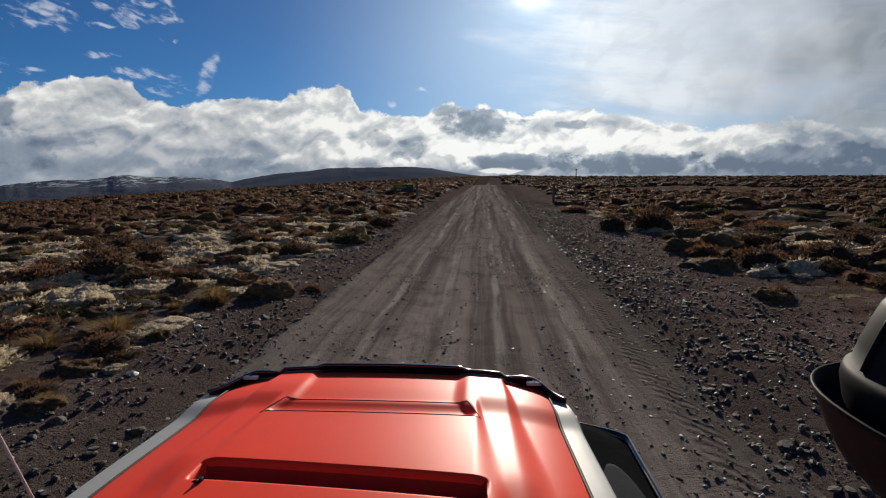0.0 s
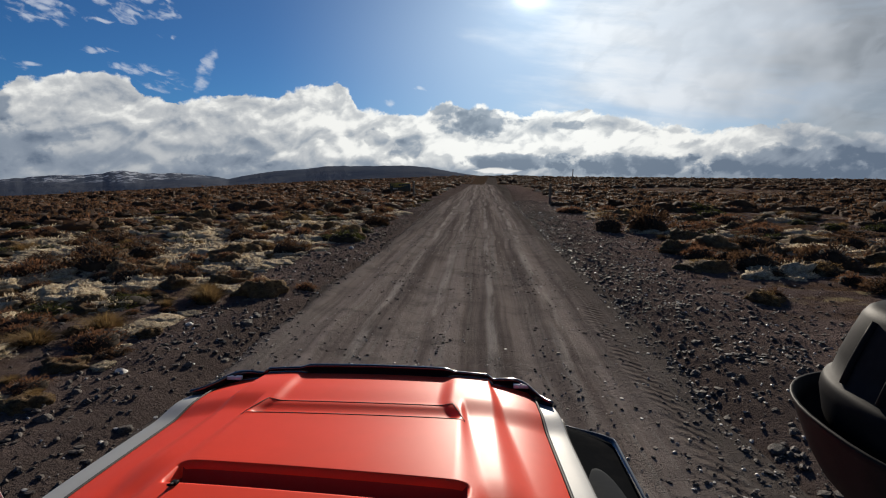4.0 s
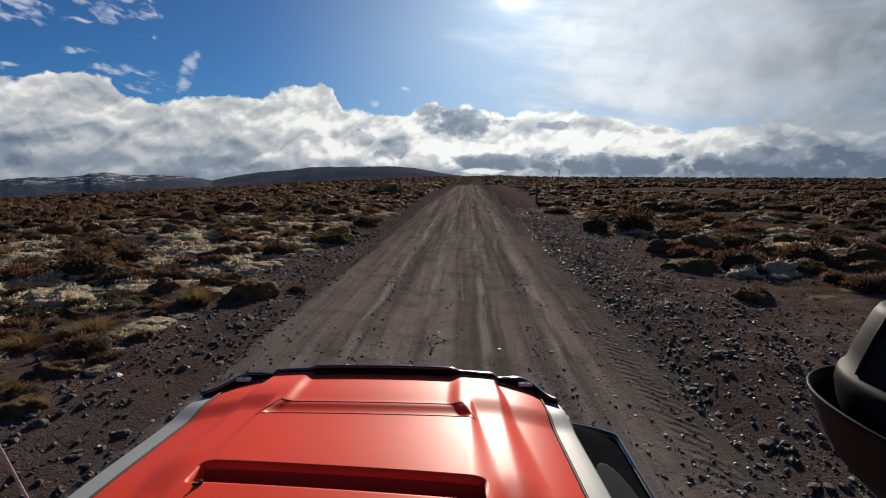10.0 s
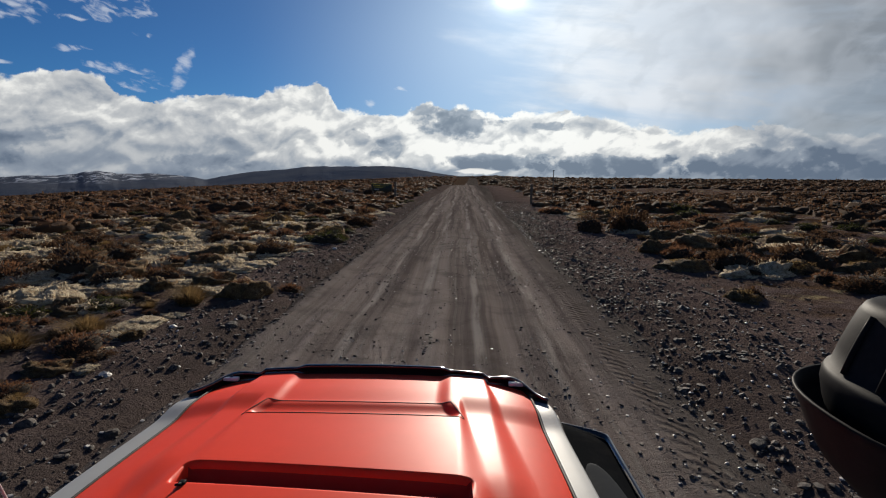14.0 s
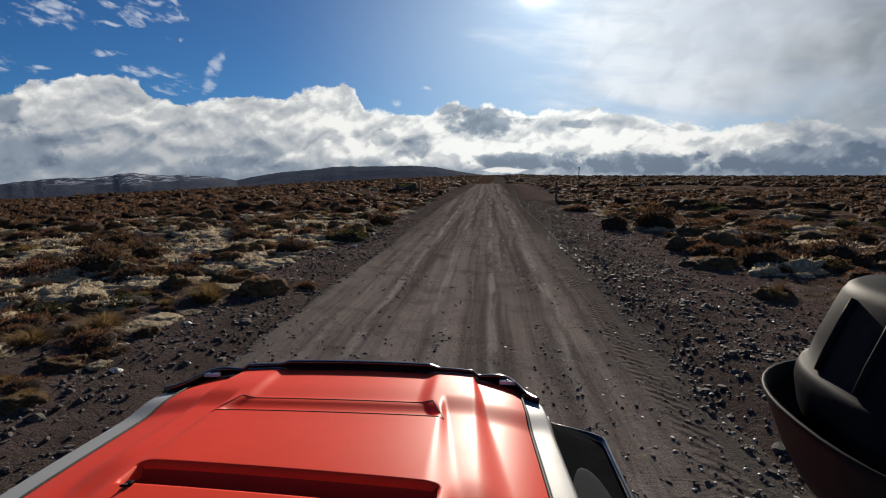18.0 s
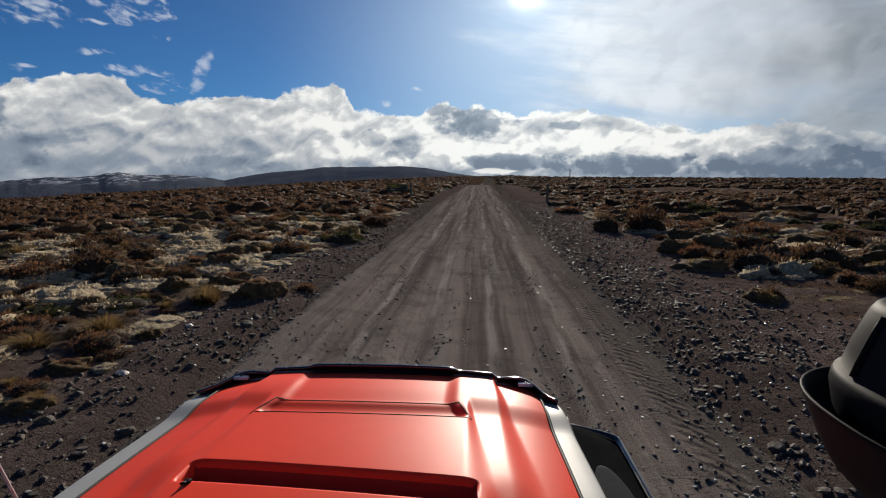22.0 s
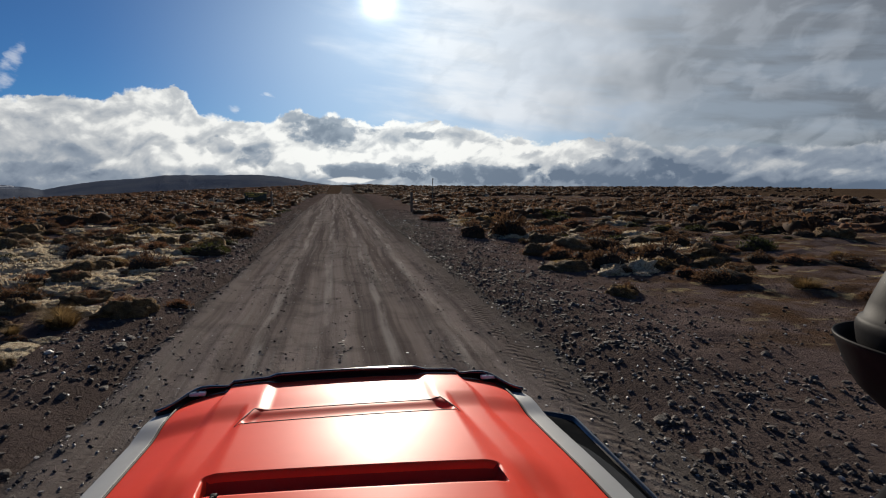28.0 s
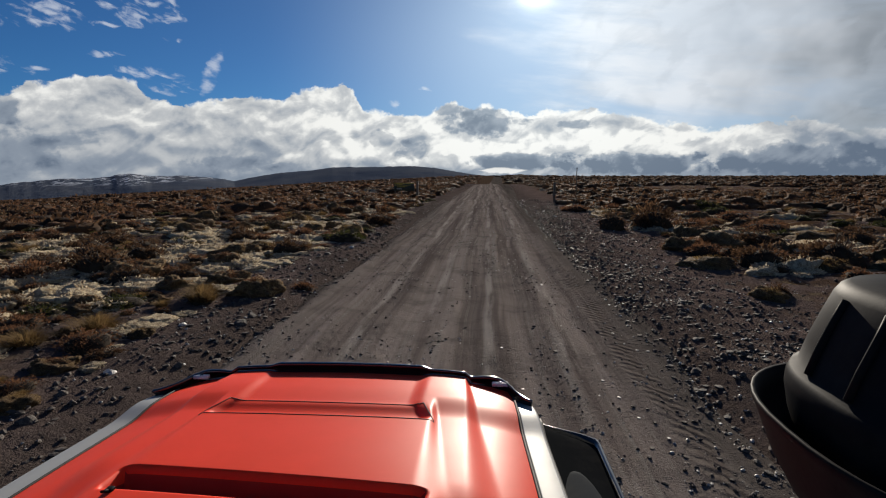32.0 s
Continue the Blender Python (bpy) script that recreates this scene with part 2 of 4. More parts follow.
    dot.operation = "DOT_PRODUCT"
    g.put(dot.inputs[0], way)
    dot.inputs[1].default_value = sun_way
    off = g.m("MULTIPLY", g.m("ARCCOSINE", g.m("MINIMUM", dot.outputs["Value"], 1.0)), 57.2958)
    core = g.m("MULTIPLY", g.m("POWER", 2.71828, g.m("MULTIPLY", g.m("POWER", g.m("DIVIDE", off, 1.25), 2.0), -1.0)), 14.0)
    halo = g.m("MULTIPLY", g.m("POWER", 2.71828, g.m("DIVIDE", off, -9.0)), 5.0)
    col = g.mix(1.0, col, g.xyz(core, core, core), "ADD")
    col = g.mix(1.0, col, g.mix(1.0, (0.84, 0.97, 1.0), g.xyz(halo, halo, halo), "MULTIPLY"), "ADD")
    back = g.node("ShaderNodeBackground")
    g.put(back.inputs[0], col)
    back.inputs[1].default_value = 0.089
    g.t.links.new(back.outputs[0], g.node("ShaderNodeOutputWorld").inputs[0])


cloudy_sky()


# ---- materials ----
def material(name, rough=0.7, metal=0.0, spec=0.5):
    m = bpy.data.materials.new(name)
    m.use_nodes = True
    g = Graph(m.node_tree)
    b = m.node_tree.nodes["Principled BSDF"]
    b.inputs["Roughness"].default_value, b.inputs["Metallic"].default_value = rough, metal
    b.inputs["Specular IOR Level"].default_value = spec
    return m, g, b


def bump(g, b, height, strength=0.4, dist=0.02):
    n = g.node("ShaderNodeBump")
    n.inputs["Strength"].default_value, n.inputs["Distance"].default_value = strength, dist
    g.put(n.inputs["Height"], height)
    g.put(b.inputs["Normal"], n.outputs[0])


def place(g):
    return g.node("ShaderNodeNewGeometry").outputs["Position"]


def speckled(name, a, b_, c=None, scale=8.0, rough=0.8, spec=0.3, rel=0.5, dist=0.01, vary=0.25, own=True):
    """Two colours mixed by coarse noise, a third by fine noise; each object a little different."""
    m, g, b = material(name, rough, 0.0, spec)
    p = g.node("ShaderNodeTexCoord").outputs["Object"] if own else place(g)
    n1, n2 = g.noise(p, scale, 5, 0.6), g.noise(p, scale * 6, 4, 0.65)
    col = g.mix(g.step(n1, 0.35, 0.65), a, b_)
    if c:
        col = g.mix(g.step(n2, 0.52, 0.68), col, c)
    info = g.node("ShaderNodeObjectInfo").outputs["Random"]
    isle = g.node("ShaderNodeNewGeometry").outputs["Random Per Island"]
    v = g.m("ADD", g.m("MULTIPLY", g.m("ADD", info, isle), vary), 1.0 - vary)
    col = g.mix(1.0, col, g.xyz(v, v, v), "MULTIPLY")
    g.put(b.inputs["Base Color"], col)
    bump(g, b, n2, rel, dist)
    return m


def leafy(name, a, b_, glow=0.35, rough=0.85):
    """Thin leaves or blades that let some light through; each leaf varies."""
    m, g, b = material(name, rough, 0.0, 0.1)
    isle = g.node("ShaderNodeNewGeometry").outputs["Random Per Island"]
    info = g.node("ShaderNodeObjectInfo").outputs["Random"]
    col = g.mix(g.m("FRACT", g.m("ADD", isle, g.m("MULTIPLY", info, 0.6))), a, b_)
    g.put(b.inputs["Base Color"], col)
    t = g.node("ShaderNodeBsdfTranslucent")
    g.put(t.inputs[0], col)
    mix = g.node("ShaderNodeMixShader")
    mix.inputs[0].default_value = glow
    g.t.links.new(b.outputs[0], mix.inputs[1])
    g.t.links.new(t.outputs[0], mix.inputs[2])
    g.t.links.new(mix.outputs[0], g.t.nodes["Material Output"].inputs[0])
    return m


def paint(name, col, rough=0.28, coat=1.0, metal=0.0, dust=0.0, spec=0.5):
    m, g, b = material(name, rough, metal, spec)
    p = g.node("ShaderNodeTexCoord").outputs["Object"]
    n = g.noise(p, 3.0, 5, 0.6)
    f = g.noise(p, 160.0, 2, 0.5)
    c = g.mix(g.step(n, 0.3, 0.7), col, tuple(k * 0.93 for k in col))
    if dust:
        c = g.mix(g.m("MULTIPLY", g.step(g.noise(p, 9.0, 7, 0.7), 0.45, 0.75), dust), c, (0.30, 0.26, 0.22))
    g.put(b.inputs["Base Color"], c)
    g.put(b.inputs["Roughness"], g.m("ADD", g.m("MULTIPLY", n, 0.12), rough - 0.05))
    b.inputs["Coat Weight"].default_value, b.inputs["Coat Roughness"].default_value = coat, 0.12
    bump(g, b, f, 0.04, 0.002)
    return m


def sand_ground():
    m, g, b = material("volcanic_sand", 1.0, 0.0, 0.0)
    p = place(g)
    x, y, z = g.split(p)
    n0, n1, n2, n3 = g.noise(p, 0.05, 4), g.noise(p, 0.9, 6, 0.62), g.noise(p, 7.0, 6, 0.7), g.noise(p, 55.0, 3, 0.7)
    col = g.mix(g.step(n1, 0.3, 0.7), (0.162, 0.122, 0.110), (0.098, 0.074, 0.066))
    col = g.mix(g.step(n2, 0.5, 0.75), col, (0.148, 0.113, 0.101))
    # dark gravel berm along the track
    col = g.mix(g.m("MULTIPLY", g.step(g.m("ABSOLUTE", g.m("ADD", x, g.m("MULTIPLY", g.m("SUBTRACT", n1, 0.5), 2.0))), 4.2, 2.8), 0.45), col, (0.070, 0.059, 0.052))
    # brown litter and pale moss away from the road
    off = g.m("ABSOLUTE", x)
    wild = g.step(g.m("ADD", off, g.m("MULTIPLY", n1, 5.0)), 6.5, 10.0)
    col = g.mix(g.m("MULTIPLY", wild, g.step(n1, 0.42, 0.6)), col, (0.105, 0.064, 0.038))
    far = g.step(y, 35.0, 130.0)
    moss = g.m("MULTIPLY", wild, g.step(g.noise(p, 1.3, 5, 0.6, 0.6), 0.56, 0.64))
    col = g.mix(g.m("MULTIPLY", moss, g.m("SUBTRACT", 0.8, g.m("MULTIPLY", far, 0.5))), col, (0.34, 0.28, 0.16))
    # dark scrub takes over far out
    col = g.mix(g.step(g.m("ADD", y, g.m("MULTIPLY", off, 0.5)), 70.0, 200.0, 0.0, 0.85), col, g.mix(g.noise(p, 0.12, 6, 0.7), (0.034, 0.023, 0.016), (0.110, 0.074, 0.046)))
    # reddish heath far out on the lower side
    heath = g.m("MULTIPLY", g.step(g.m("ADD", x, g.m("MULTIPLY", n0, 40.0)), 5.0, -25.0), g.step(y, 12.0, 60.0))
    streaky = g.noise(g.xyz(g.m("MULTIPLY", x, 0.25), g.m("MULTIPLY", y, 0.1), 0), 1.0, 6, 0.7)
    col = g.mix(g.m("MULTIPLY", heath, g.step(streaky, 0.3, 0.6)), col, g.mix(streaky, (0.065, 0.030, 0.019), (0.19, 0.088, 0.048)))
    g.put(b.inputs["Base Color"], col)
    grit = g.noise(p, 22.0, 5, 0.75)
    bump(g, b, g.m("ADD", g.m("MULTIPLY", n2, 0.6), g.m("ADD", g.m("MULTIPLY", grit, 0.5), g.m("MULTIPLY", n3, 0.2))), 1.0, 0.11)
    return m


def gravel_road():
    m, g, b = material("packed_gravel", 1.0, 0.0, 0.0)
    p = place(g)
    x, y, z = g.split(p)
    wander = g.m("MULTIPLY", g.m("SUBTRACT", g.noise(g.xyz(0, g.m("MULTIPLY", y, 0.12), 0), 1.0, 2), 0.5), 0.5)
    s = g.m("ADD", x, wander)
    line = g.noise(g.xyz(g.m("MULTIPLY", s, 2.6), g.m("MULTIPLY", y, 0.05), 0), 1.0, 5, 0.65)
    thin = g.noise(g.xyz(g.m("MULTIPLY", s, 9.0), g.m("MULTIPLY", y, 0.10), 4.0), 1.0, 4, 0.6)
    n1, n2, n3 = g.noise(p, 1.4, 5, 0.65), g.noise(p, 14.0, 5, 0.7), g.noise(p, 80.0, 3, 0.7)
    col = g.mix(g.step(line, 0.35, 0.65), (0.110, 0.090, 0.081), (0.255, 0.216, 0.194))
    col = g.mix(g.m("MULTIPLY", g.step(thin, 0.52, 0.7), 0.75), col, (0.235, 0.212, 0.19))
    col = g.mix(g.m("MULTIPLY", g.step(n1, 0.45, 0.7), 0.5), col, (0.075, 0.067, 0.06))
    col = g.mix(g.m("MULTIPLY", g.step(n2, 0.55, 0.72), 0.5), col, (0.20, 0.18, 0.16))
    broken = g.noise(g.xyz(g.m("MULTIPLY", x, 3.0), g.m("MULTIPLY", y, 0.35), 9.0), 1.0, 5, 0.65)
    for mid, half in ((1.12, 0.13), (0.25, 0.09), (-0.55, 0.11), (-1.35, 0.10)):
        line_on = g.m("MULTIPLY", g.step(g.m("ABSOLUTE", g.m("SUBTRACT", s, mid)), half, half * 0.3), g.step(broken, 0.40, 0.62))
        col = g.mix(g.m("MULTIPLY", line_on, 0.75), col, (0.36, 0.325, 0.29))
    edge = g.step(g.m("ABSOLUTE", g.m("SUBTRACT", x, -0.35)), 1.7, 2.5)
    col = g.mix(g.m("MULTIPLY", edge, 0.75), col, (0.060, 0.052, 0.046))
    g.put(b.inputs["Base Color"], col)
    # lug marks of tyres in two of the tracks
    lug = g.m("SINE", g.m("ADD", g.m("MULTIPLY", y, 38.0), g.m("MULTIPLY", g.m("ABSOLUTE", g.m("FRACT", g.m("MULTIPLY", s, 7.0))), 5.0)))
    where = g.m("ADD", g.step(g.m("ABSOLUTE", g.m("SUBTRACT", s, 1.72)), 0.16, 0.08), g.m("MULTIPLY", g.step(g.m("ABSOLUTE", g.m("SUBTRACT", s, -1.75)), 0.16, 0.08), g.step(broken, 0.45, 0.6)))
    lug = g.m("MULTIPLY", g.m("MULTIPLY", lug, where), g.step(n1, 0.4, 0.6, 0.0, 0.35))
    h = g.m("ADD", g.m("ADD", g.m("MULTIPLY", n2, 0.6), g.m("MULTIPLY", n3, 0.4)), lug)
    bump(g, b, h, 0.9, 0.035)
    return m


def hill_stuff():
    m, g, b = material("far_hill_painted_haze", 1.0, 0.0, 0.0)
    p = place(g)
    x, y, z = g.split(p)
    n, f = g.noise(p, 0.004, 6, 0.6), g.noise(g.xyz(x, g.m("MULTIPLY", y, 0.5), g.m("MULTIPLY", z, 2.2)), 0.02, 6, 0.7, 0.3)
    # distance haze is painted into the base colour: lighter and bluer
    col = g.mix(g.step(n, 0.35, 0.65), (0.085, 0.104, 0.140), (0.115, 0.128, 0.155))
    snow = g.m("MULTIPLY", g.step(f, 0.535, 0.565), g.step(x, -1500.0, -1750.0))
    snow = g.m("MULTIPLY", snow, g.step(z, -75.0, -45.0))
    col = g.mix(snow, col, (0.62, 0.66, 0.72))
    g.put(b.inputs["Base Color"], col)
    bump(g, b, f, 0.6, 20.0)
    return m


SAND, ROAD, HILL = sand_ground(), gravel_road(), hill_stuff()
STONE = speckled("basalt", (0.050, 0.041, 0.036), (0.090, 0.074, 0.064), (0.150, 0.126, 0.108), 7.0, 0.7, 0.12, 0.6, 0.012, 0.3)
PALE_STONE = speckled("pale_pumice", (0.24, 0.225, 0.205), (0.40, 0.375, 0.345), None, 9.0, 0.5, 0.5, 0.4, 0.006, 0.3)
SHRUB_LEAF = leafy("dark_shrub_leaf", (0.052, 0.030, 0.018), (0.145, 0.082, 0.046), 0.4)
HEATH_LEAF = leafy("rusty_heath_leaf", (0.110, 0.052, 0.029), (0.225, 0.116, 0.062), 0.42)
MOSS_LEAF = leafy("pale_moss_wool", (0.36, 0.27, 0.17), (0.70, 0.60, 0.43), 0.45)
STRAW = leafy("straw_tussock_blade", (0.14, 0.09, 0.04), (0.32, 0.21, 0.09), 0.42)
GREEN_LEAF = leafy("olive_leaf", (0.035, 0.042, 0.014), (0.085, 0.08, 0.025), 0.3)
TWIG = speckled("grey_twig", (0.05, 0.04, 0.032), (0.09, 0.075, 0.06), None, 20.0, 0.8)
MOSS = speckled("pale_woolly_moss", (0.54, 0.45, 0.30), (0.24, 0.165, 0.10), (0.64, 0.56, 0.42), 13.0, 0.95, 0.1, 0.9, 0.03, 0.25)
BROWN_MOSS = speckled("brown_cushion_moss", (0.15, 0.095, 0.045), (0.075, 0.043, 0.024), (0.30, 0.22, 0.11), 11.0, 0.95, 0.1, 0.9, 0.03, 0.3)
HEART_BROWN = speckled("shrub_heart", (0.026, 0.018, 0.012), (0.050, 0.035, 0.022), None, 8.0, 0.95, 0.1)
RED = paint("orange_red_wrap", (0.98, 0.072, 0.034), 0.43, 0.0, 0.0, 0.0, 0.07)
# the rear groove's shade, put into the colour as dark maroon
RECESS_SHADE = paint("red_wrap_painted_shade", (0.34, 0.040, 0.034), 0.6, 0.0, 0.0, 0.05, 0.1)
WHITE = paint("white_car_paint", (0.42, 0.43, 0.42), 0.5, 0.1, 0.0, 0.2, 0.2)
GRAPHITE = paint("graphite_flare", (0.014, 0.015, 0.016), 0.95, 0.0, 0.0, 0.03, 0.0)
BLACK_GLOSS = paint("black_acrylic", (0.008, 0.008, 0.010), 0.12, 1.0)
BLACK_PLASTIC = paint("black_moulded_plastic", (0.011, 0.011, 0.013), 0.55, 0.0, 0.0, 0.04, 0.03)
RUBBER = paint("tyre_rubber", (0.02, 0.02, 0.02), 0.8, 0.0, 0.0, 0.5)
LENS_GREY = paint("clouded_lamp_lens", (0.050, 0.053, 0.056), 0.9, 0.0, 0.0, 0.06, 0.0)
STEEL = paint("bright_steel", (0.55, 0.55, 0.56), 0.25, 0.0, 1.0)
CLIP = paint("pale_clip_plastic", (0.75, 0.75, 0.74), 0.3, 0.5)
GAP = paint("shut_line_black", (0.01, 0.008, 0.008), 0.7, 0.0)
AERIAL = paint("pale_aerial_rod", (0.55, 0.48, 0.46), 0.4, 0.2)
TIMBER = speckled("weathered_post_timber", (0.10, 0.08, 0.06), (0.16, 0.13, 0.10), None, 14.0, 0.85)
SIGN_GREEN = paint("dark_green_sign_paint", (0.012, 0.024, 0.016), 0.5, 0.0, 0.0, 0.1)
SIGN_YELLOW = paint("yellow_sign_paint", (0.52, 0.40, 0.03), 0.5, 0.0, 0.0, 0.1)


def glass():
    m, g, b = material("windscreen_glass", 0.03, 0.0, 0.5)
    b.inputs["Transmission Weight"].default_value = 1.0
    b.inputs["Base Color"].default_value = (0.75, 0.8, 0.8, 1)
    return m


GLASS = glass()


# ---- shapes ----
def smooth(x, a, b):
    t = min(1.0, max(0.0, (x - a) / (b - a)))
    return t * t * (3 - 2 * t)


def mesh_of(name, verts, faces, mat, flat=False):
    me = bpy.data.meshes.new(name)
    me.from_pydata(verts, [], faces)
    me.materials.append(mat)
    me.polygons.foreach_set("use_smooth", [not flat] * len(me.polygons))
    me.update()
    return me


def part(name, data, mat=None, parent=None, label="", flat=False):
    """Links a bmesh or a mesh as one object under a thing or a part."""
    if isinstance(data, bmesh.types.BMesh):
        me = bpy.data.meshes.new(name)
        data.to_mesh(me)
        data.free()
        me.materials.append(mat)
        me.polygons.foreach_set("use_smooth", [not flat] * len(me.polygons))
        data = me
    ob = new(name, data)
    ob.parent = parent
    return tagged(ob, label)


def slab(bm, lo, hi, bev=0.0, seg=2):
    """A box between two corners, with rounded edges."""
    c = [(a + b) / 2 for a, b in zip(lo, hi)]
    s = [abs(b - a) for a, b in zip(lo, hi)]
    r = bmesh.ops.create_cube(bm, size=1, matrix=Matrix.Translation(c) @ Matrix.Diagonal((*s, 1)))
    if bev:
        edges = list({e for v in r["verts"] for e in v.link_edges})
        bmesh.ops.bevel(bm, geom=edges, offset=bev, segments=seg, affect="EDGES", profile=0.5)
    return bm


def tube(bm, points, radii, sides=12, cap=True):
    """A round rod through points."""
    rings = []
    for i, p in enumerate(points):
        a, b = Vector(points[max(0, i - 1)]), Vector(points[min(len(points) - 1, i + 1)])
        q = (b - a).to_track_quat("Z", "Y")
        r = radii[i] if isinstance(radii, (list, tuple)) else radii
        rings.append([bm.verts.new(Vector(p) + q @ Vector((r * math.cos(k * math.tau / sides), r * math.sin(k * math.tau / sides), 0))) for k in range(sides)])
    loft(bm, rings, cap)
    return bm


def loft(bm, rings, cap=True):
    for r, s in zip(rings, rings[1:]):
        n = len(r)
        for k in range(n):
            bm.faces.new((r[k], r[(k + 1) % n], s[(k + 1) % n], s[k]))
    if cap:
        bm.faces.new(rings[0][::-1])
        bm.faces.new(rings[-1])
    return bm


def dome(seed, rx, ry, h, rough=0.25, n=14, m=5, sink=0.06):
    """A lumpy closed dome that reaches a little into the ground."""
    verts, faces = [(0, 0, h * (1 + rough * noise.noise((seed, 0, 0))))], []
    for j in range(1, m + 1):
        t = j / m * math.pi / 2
        for k in range(n):
            a = k * math.tau / n
            d = Vector((math.cos(a) * math.sin(t), math.sin(a) * math.sin(t), math.cos(t)))
            q = 1 + rough * (noise.noise(d * 1.6 + Vector((seed, 0, 0))) + 0.5 * noise.noise(d * 4 + Vector((0, seed, 0))) + (0.35 * noise.noise(d * 9 + Vector((0, 0, seed))) if n > 20 else 0))
            verts.append((d.x * rx * q, d.y * ry * q, d.z * h * q - (sink if j == m else 0)))
    faces += [(0, 1 + k, 1 + (k + 1) % n) for k in range(n)]
    for j in range(m - 1):
        for k in range(n):
            a, b = 1 + j * n + k, 1 + j * n + (k + 1) % n
            faces.append((a, a + n, b + n, b))
    return verts, faces


# ---- ground, road, hills ----
def road_mid(y):
    """How far the road's middle lies to the right; it leans right as it nears the crest."""
    return -0.2 + 0.9 * smooth(y, 30, 75) + 0.02 * max(0.0, y - 75)


def swell(x, y):
    """The land is level to a crest, dips behind it and goes on as a far plain that falls gently away."""
    r = math.hypot(x, max(0.0, y))
    z = -2.6 * smooth(r, 78, 170) + 0.35 * smooth(r, 180, 430) - 0.0105 * max(0.0, r - 430)
    bumps = noise.noise((x * 0.006, y * 0.003, 2)) + 0.4 * noise.noise((x * 0.03, y * 0.012, 4))
    return z + 0.9 * bumps * smooth(r, 150, 400) * (1 - 0.6 * smooth(r, 600, 1500)) + 0.12 * noise.noise((x * 0.05, y * 0.02, 8)) * smooth(r, 30, 75)


def lie(x, y):
    """The broad lie of the land: level to the right, falling away to the left."""
    d = max(0.0, -x - 3.0)
    fall = -0.048 * (d - 14 * (1 - math.exp(-d / 14)))
    return fall + swell(x, y) + 0.25 * noise.noise((x * 0.02, y * 0.02, 5)) * smooth(abs(x), 6, 30)


def ground_z(x, y):
    s = abs(x - road_mid(y))
    z = lie(x, y)
    wild = smooth(s, 3.5, 9)
    z += wild * (0.16 * noise.noise((x * 0.35, y * 0.35, 0)) + 0.09 * noise.noise((x * 0.9, y * 0.9, 3)))
    z += 0.07 * smooth(s, 2.4, 3.1) * (1 - smooth(s, 3.3, 5)) * (0.6 + noise.noise((x * 0.6, y * 0.6, 8)))
    z += (0.035 * noise.noise((x * 2.3, y * 2.3, 1)) + 0.02 * noise.noise((x * 5.5, y * 5.5, 6))) * smooth(s, 2.2, 3.0)
    z += 0.06 * noise.noise((x * 0.5 + 0.3 * y, y * 2.6 - 0.4 * x, 11)) * smooth(x - 0.62 * y, 0.5, 4.0) * smooth(x, 4.0, 7.0) * (1 - smooth(x, 30, 60))
    return z - 0.10 * (1 - smooth(s, 2.2, 2.7))


def spread(lo, hi, mid_lo, mid_hi, step, grow):
    """Places that stand close between mid_lo and mid_hi and ever farther apart outside."""
    out = list(np.arange(mid_lo, mid_hi, step))
    d, v = step, mid_hi
    while v < hi:
        out.append(v)
        d *= grow
        v += d
    out.append(hi)
    d, v, pre = step, mid_lo, []
    while v > lo:
        d *= grow
        v -= d
        pre.append(max(v, lo))
    return pre[::-1] + out


def sheet(name, xs, ys, fz, mat, kind="structure", label="", category=""):
    verts = [(x, y, fz(x, y)) for y in ys for x in xs]
    n = len(xs)
    faces = [(j * n + i, j * n + i + 1, (j + 1) * n + i + 1, (j + 1) * n + i) for j in range(len(ys) - 1) for i in range(n - 1)]
    return tagged(new(name, mesh_of(name, verts, faces, mat)), label, category, "", kind)


sheet("ground", spread(-4700, 4700, -11, 11, 0.16, 1.065), spread(-300, 4700, 2.5, 24, 0.15, 1.05), ground_z, SAND,
      label="dark volcanic sand with pale moss and brown litter", category="ground")

RUTS = ((-1.78, 0.05), (-1.15, 0.032), (-0.42, 0.026), (0.28, 0.026), (0.95, 0.04), (1.62, 0.052))


def road_z(s, y):
    z = 0.03 - 0.02 * abs(s) / 2.5
    w = 0.22 * noise.noise((0, y * 0.06, 2)) + 0.05 * noise.noise((0, y * 0.4, 6))
    for mid, deep in RUTS:
        d = (s - mid - w * (1 if mid < 0 else 0.7)) / 0.17
        z += deep * (0.45 * math.exp(-(abs(d) - 1.7) ** 2 * 2) - math.exp(-d * d)) * (0.7 + 0.6 * noise.noise((mid, y * 0.15, 0)))
    z += 0.012 * noise.noise((s * 3, y * 1.2, 0)) + 0.010 * noise.noise((s * 9, y * 7, 4)) + 0.02 * noise.noise((s * 0.8, y * 0.35, 9))
    return z - 0.16 * smooth(abs(s) + 0.25 * noise.noise((s, y * 0.5, 7)), 2.2, 2.8)


def road():
    ss = list(np.arange(-2.8, 2.81, 0.07))
    ys = spread(-60, 470, 2.5, 22, 0.10, 1.04)
    verts = [(s + road_mid(y), y, road_z(s, y) + swell(s + road_mid(y), y)) for y in ys for s in ss]
    n = len(ss)
    faces = [(j * n + i, j * n + i + 1, (j + 1) * n + i + 1, (j + 1) * n + i) for j in range(len(ys) - 1) for i in range(n - 1)]
    tagged(new("road", mesh_of("road", verts, faces, ROAD)), "rutted dark gravel track with pale wheel lines", "road", "", "structure")


road()


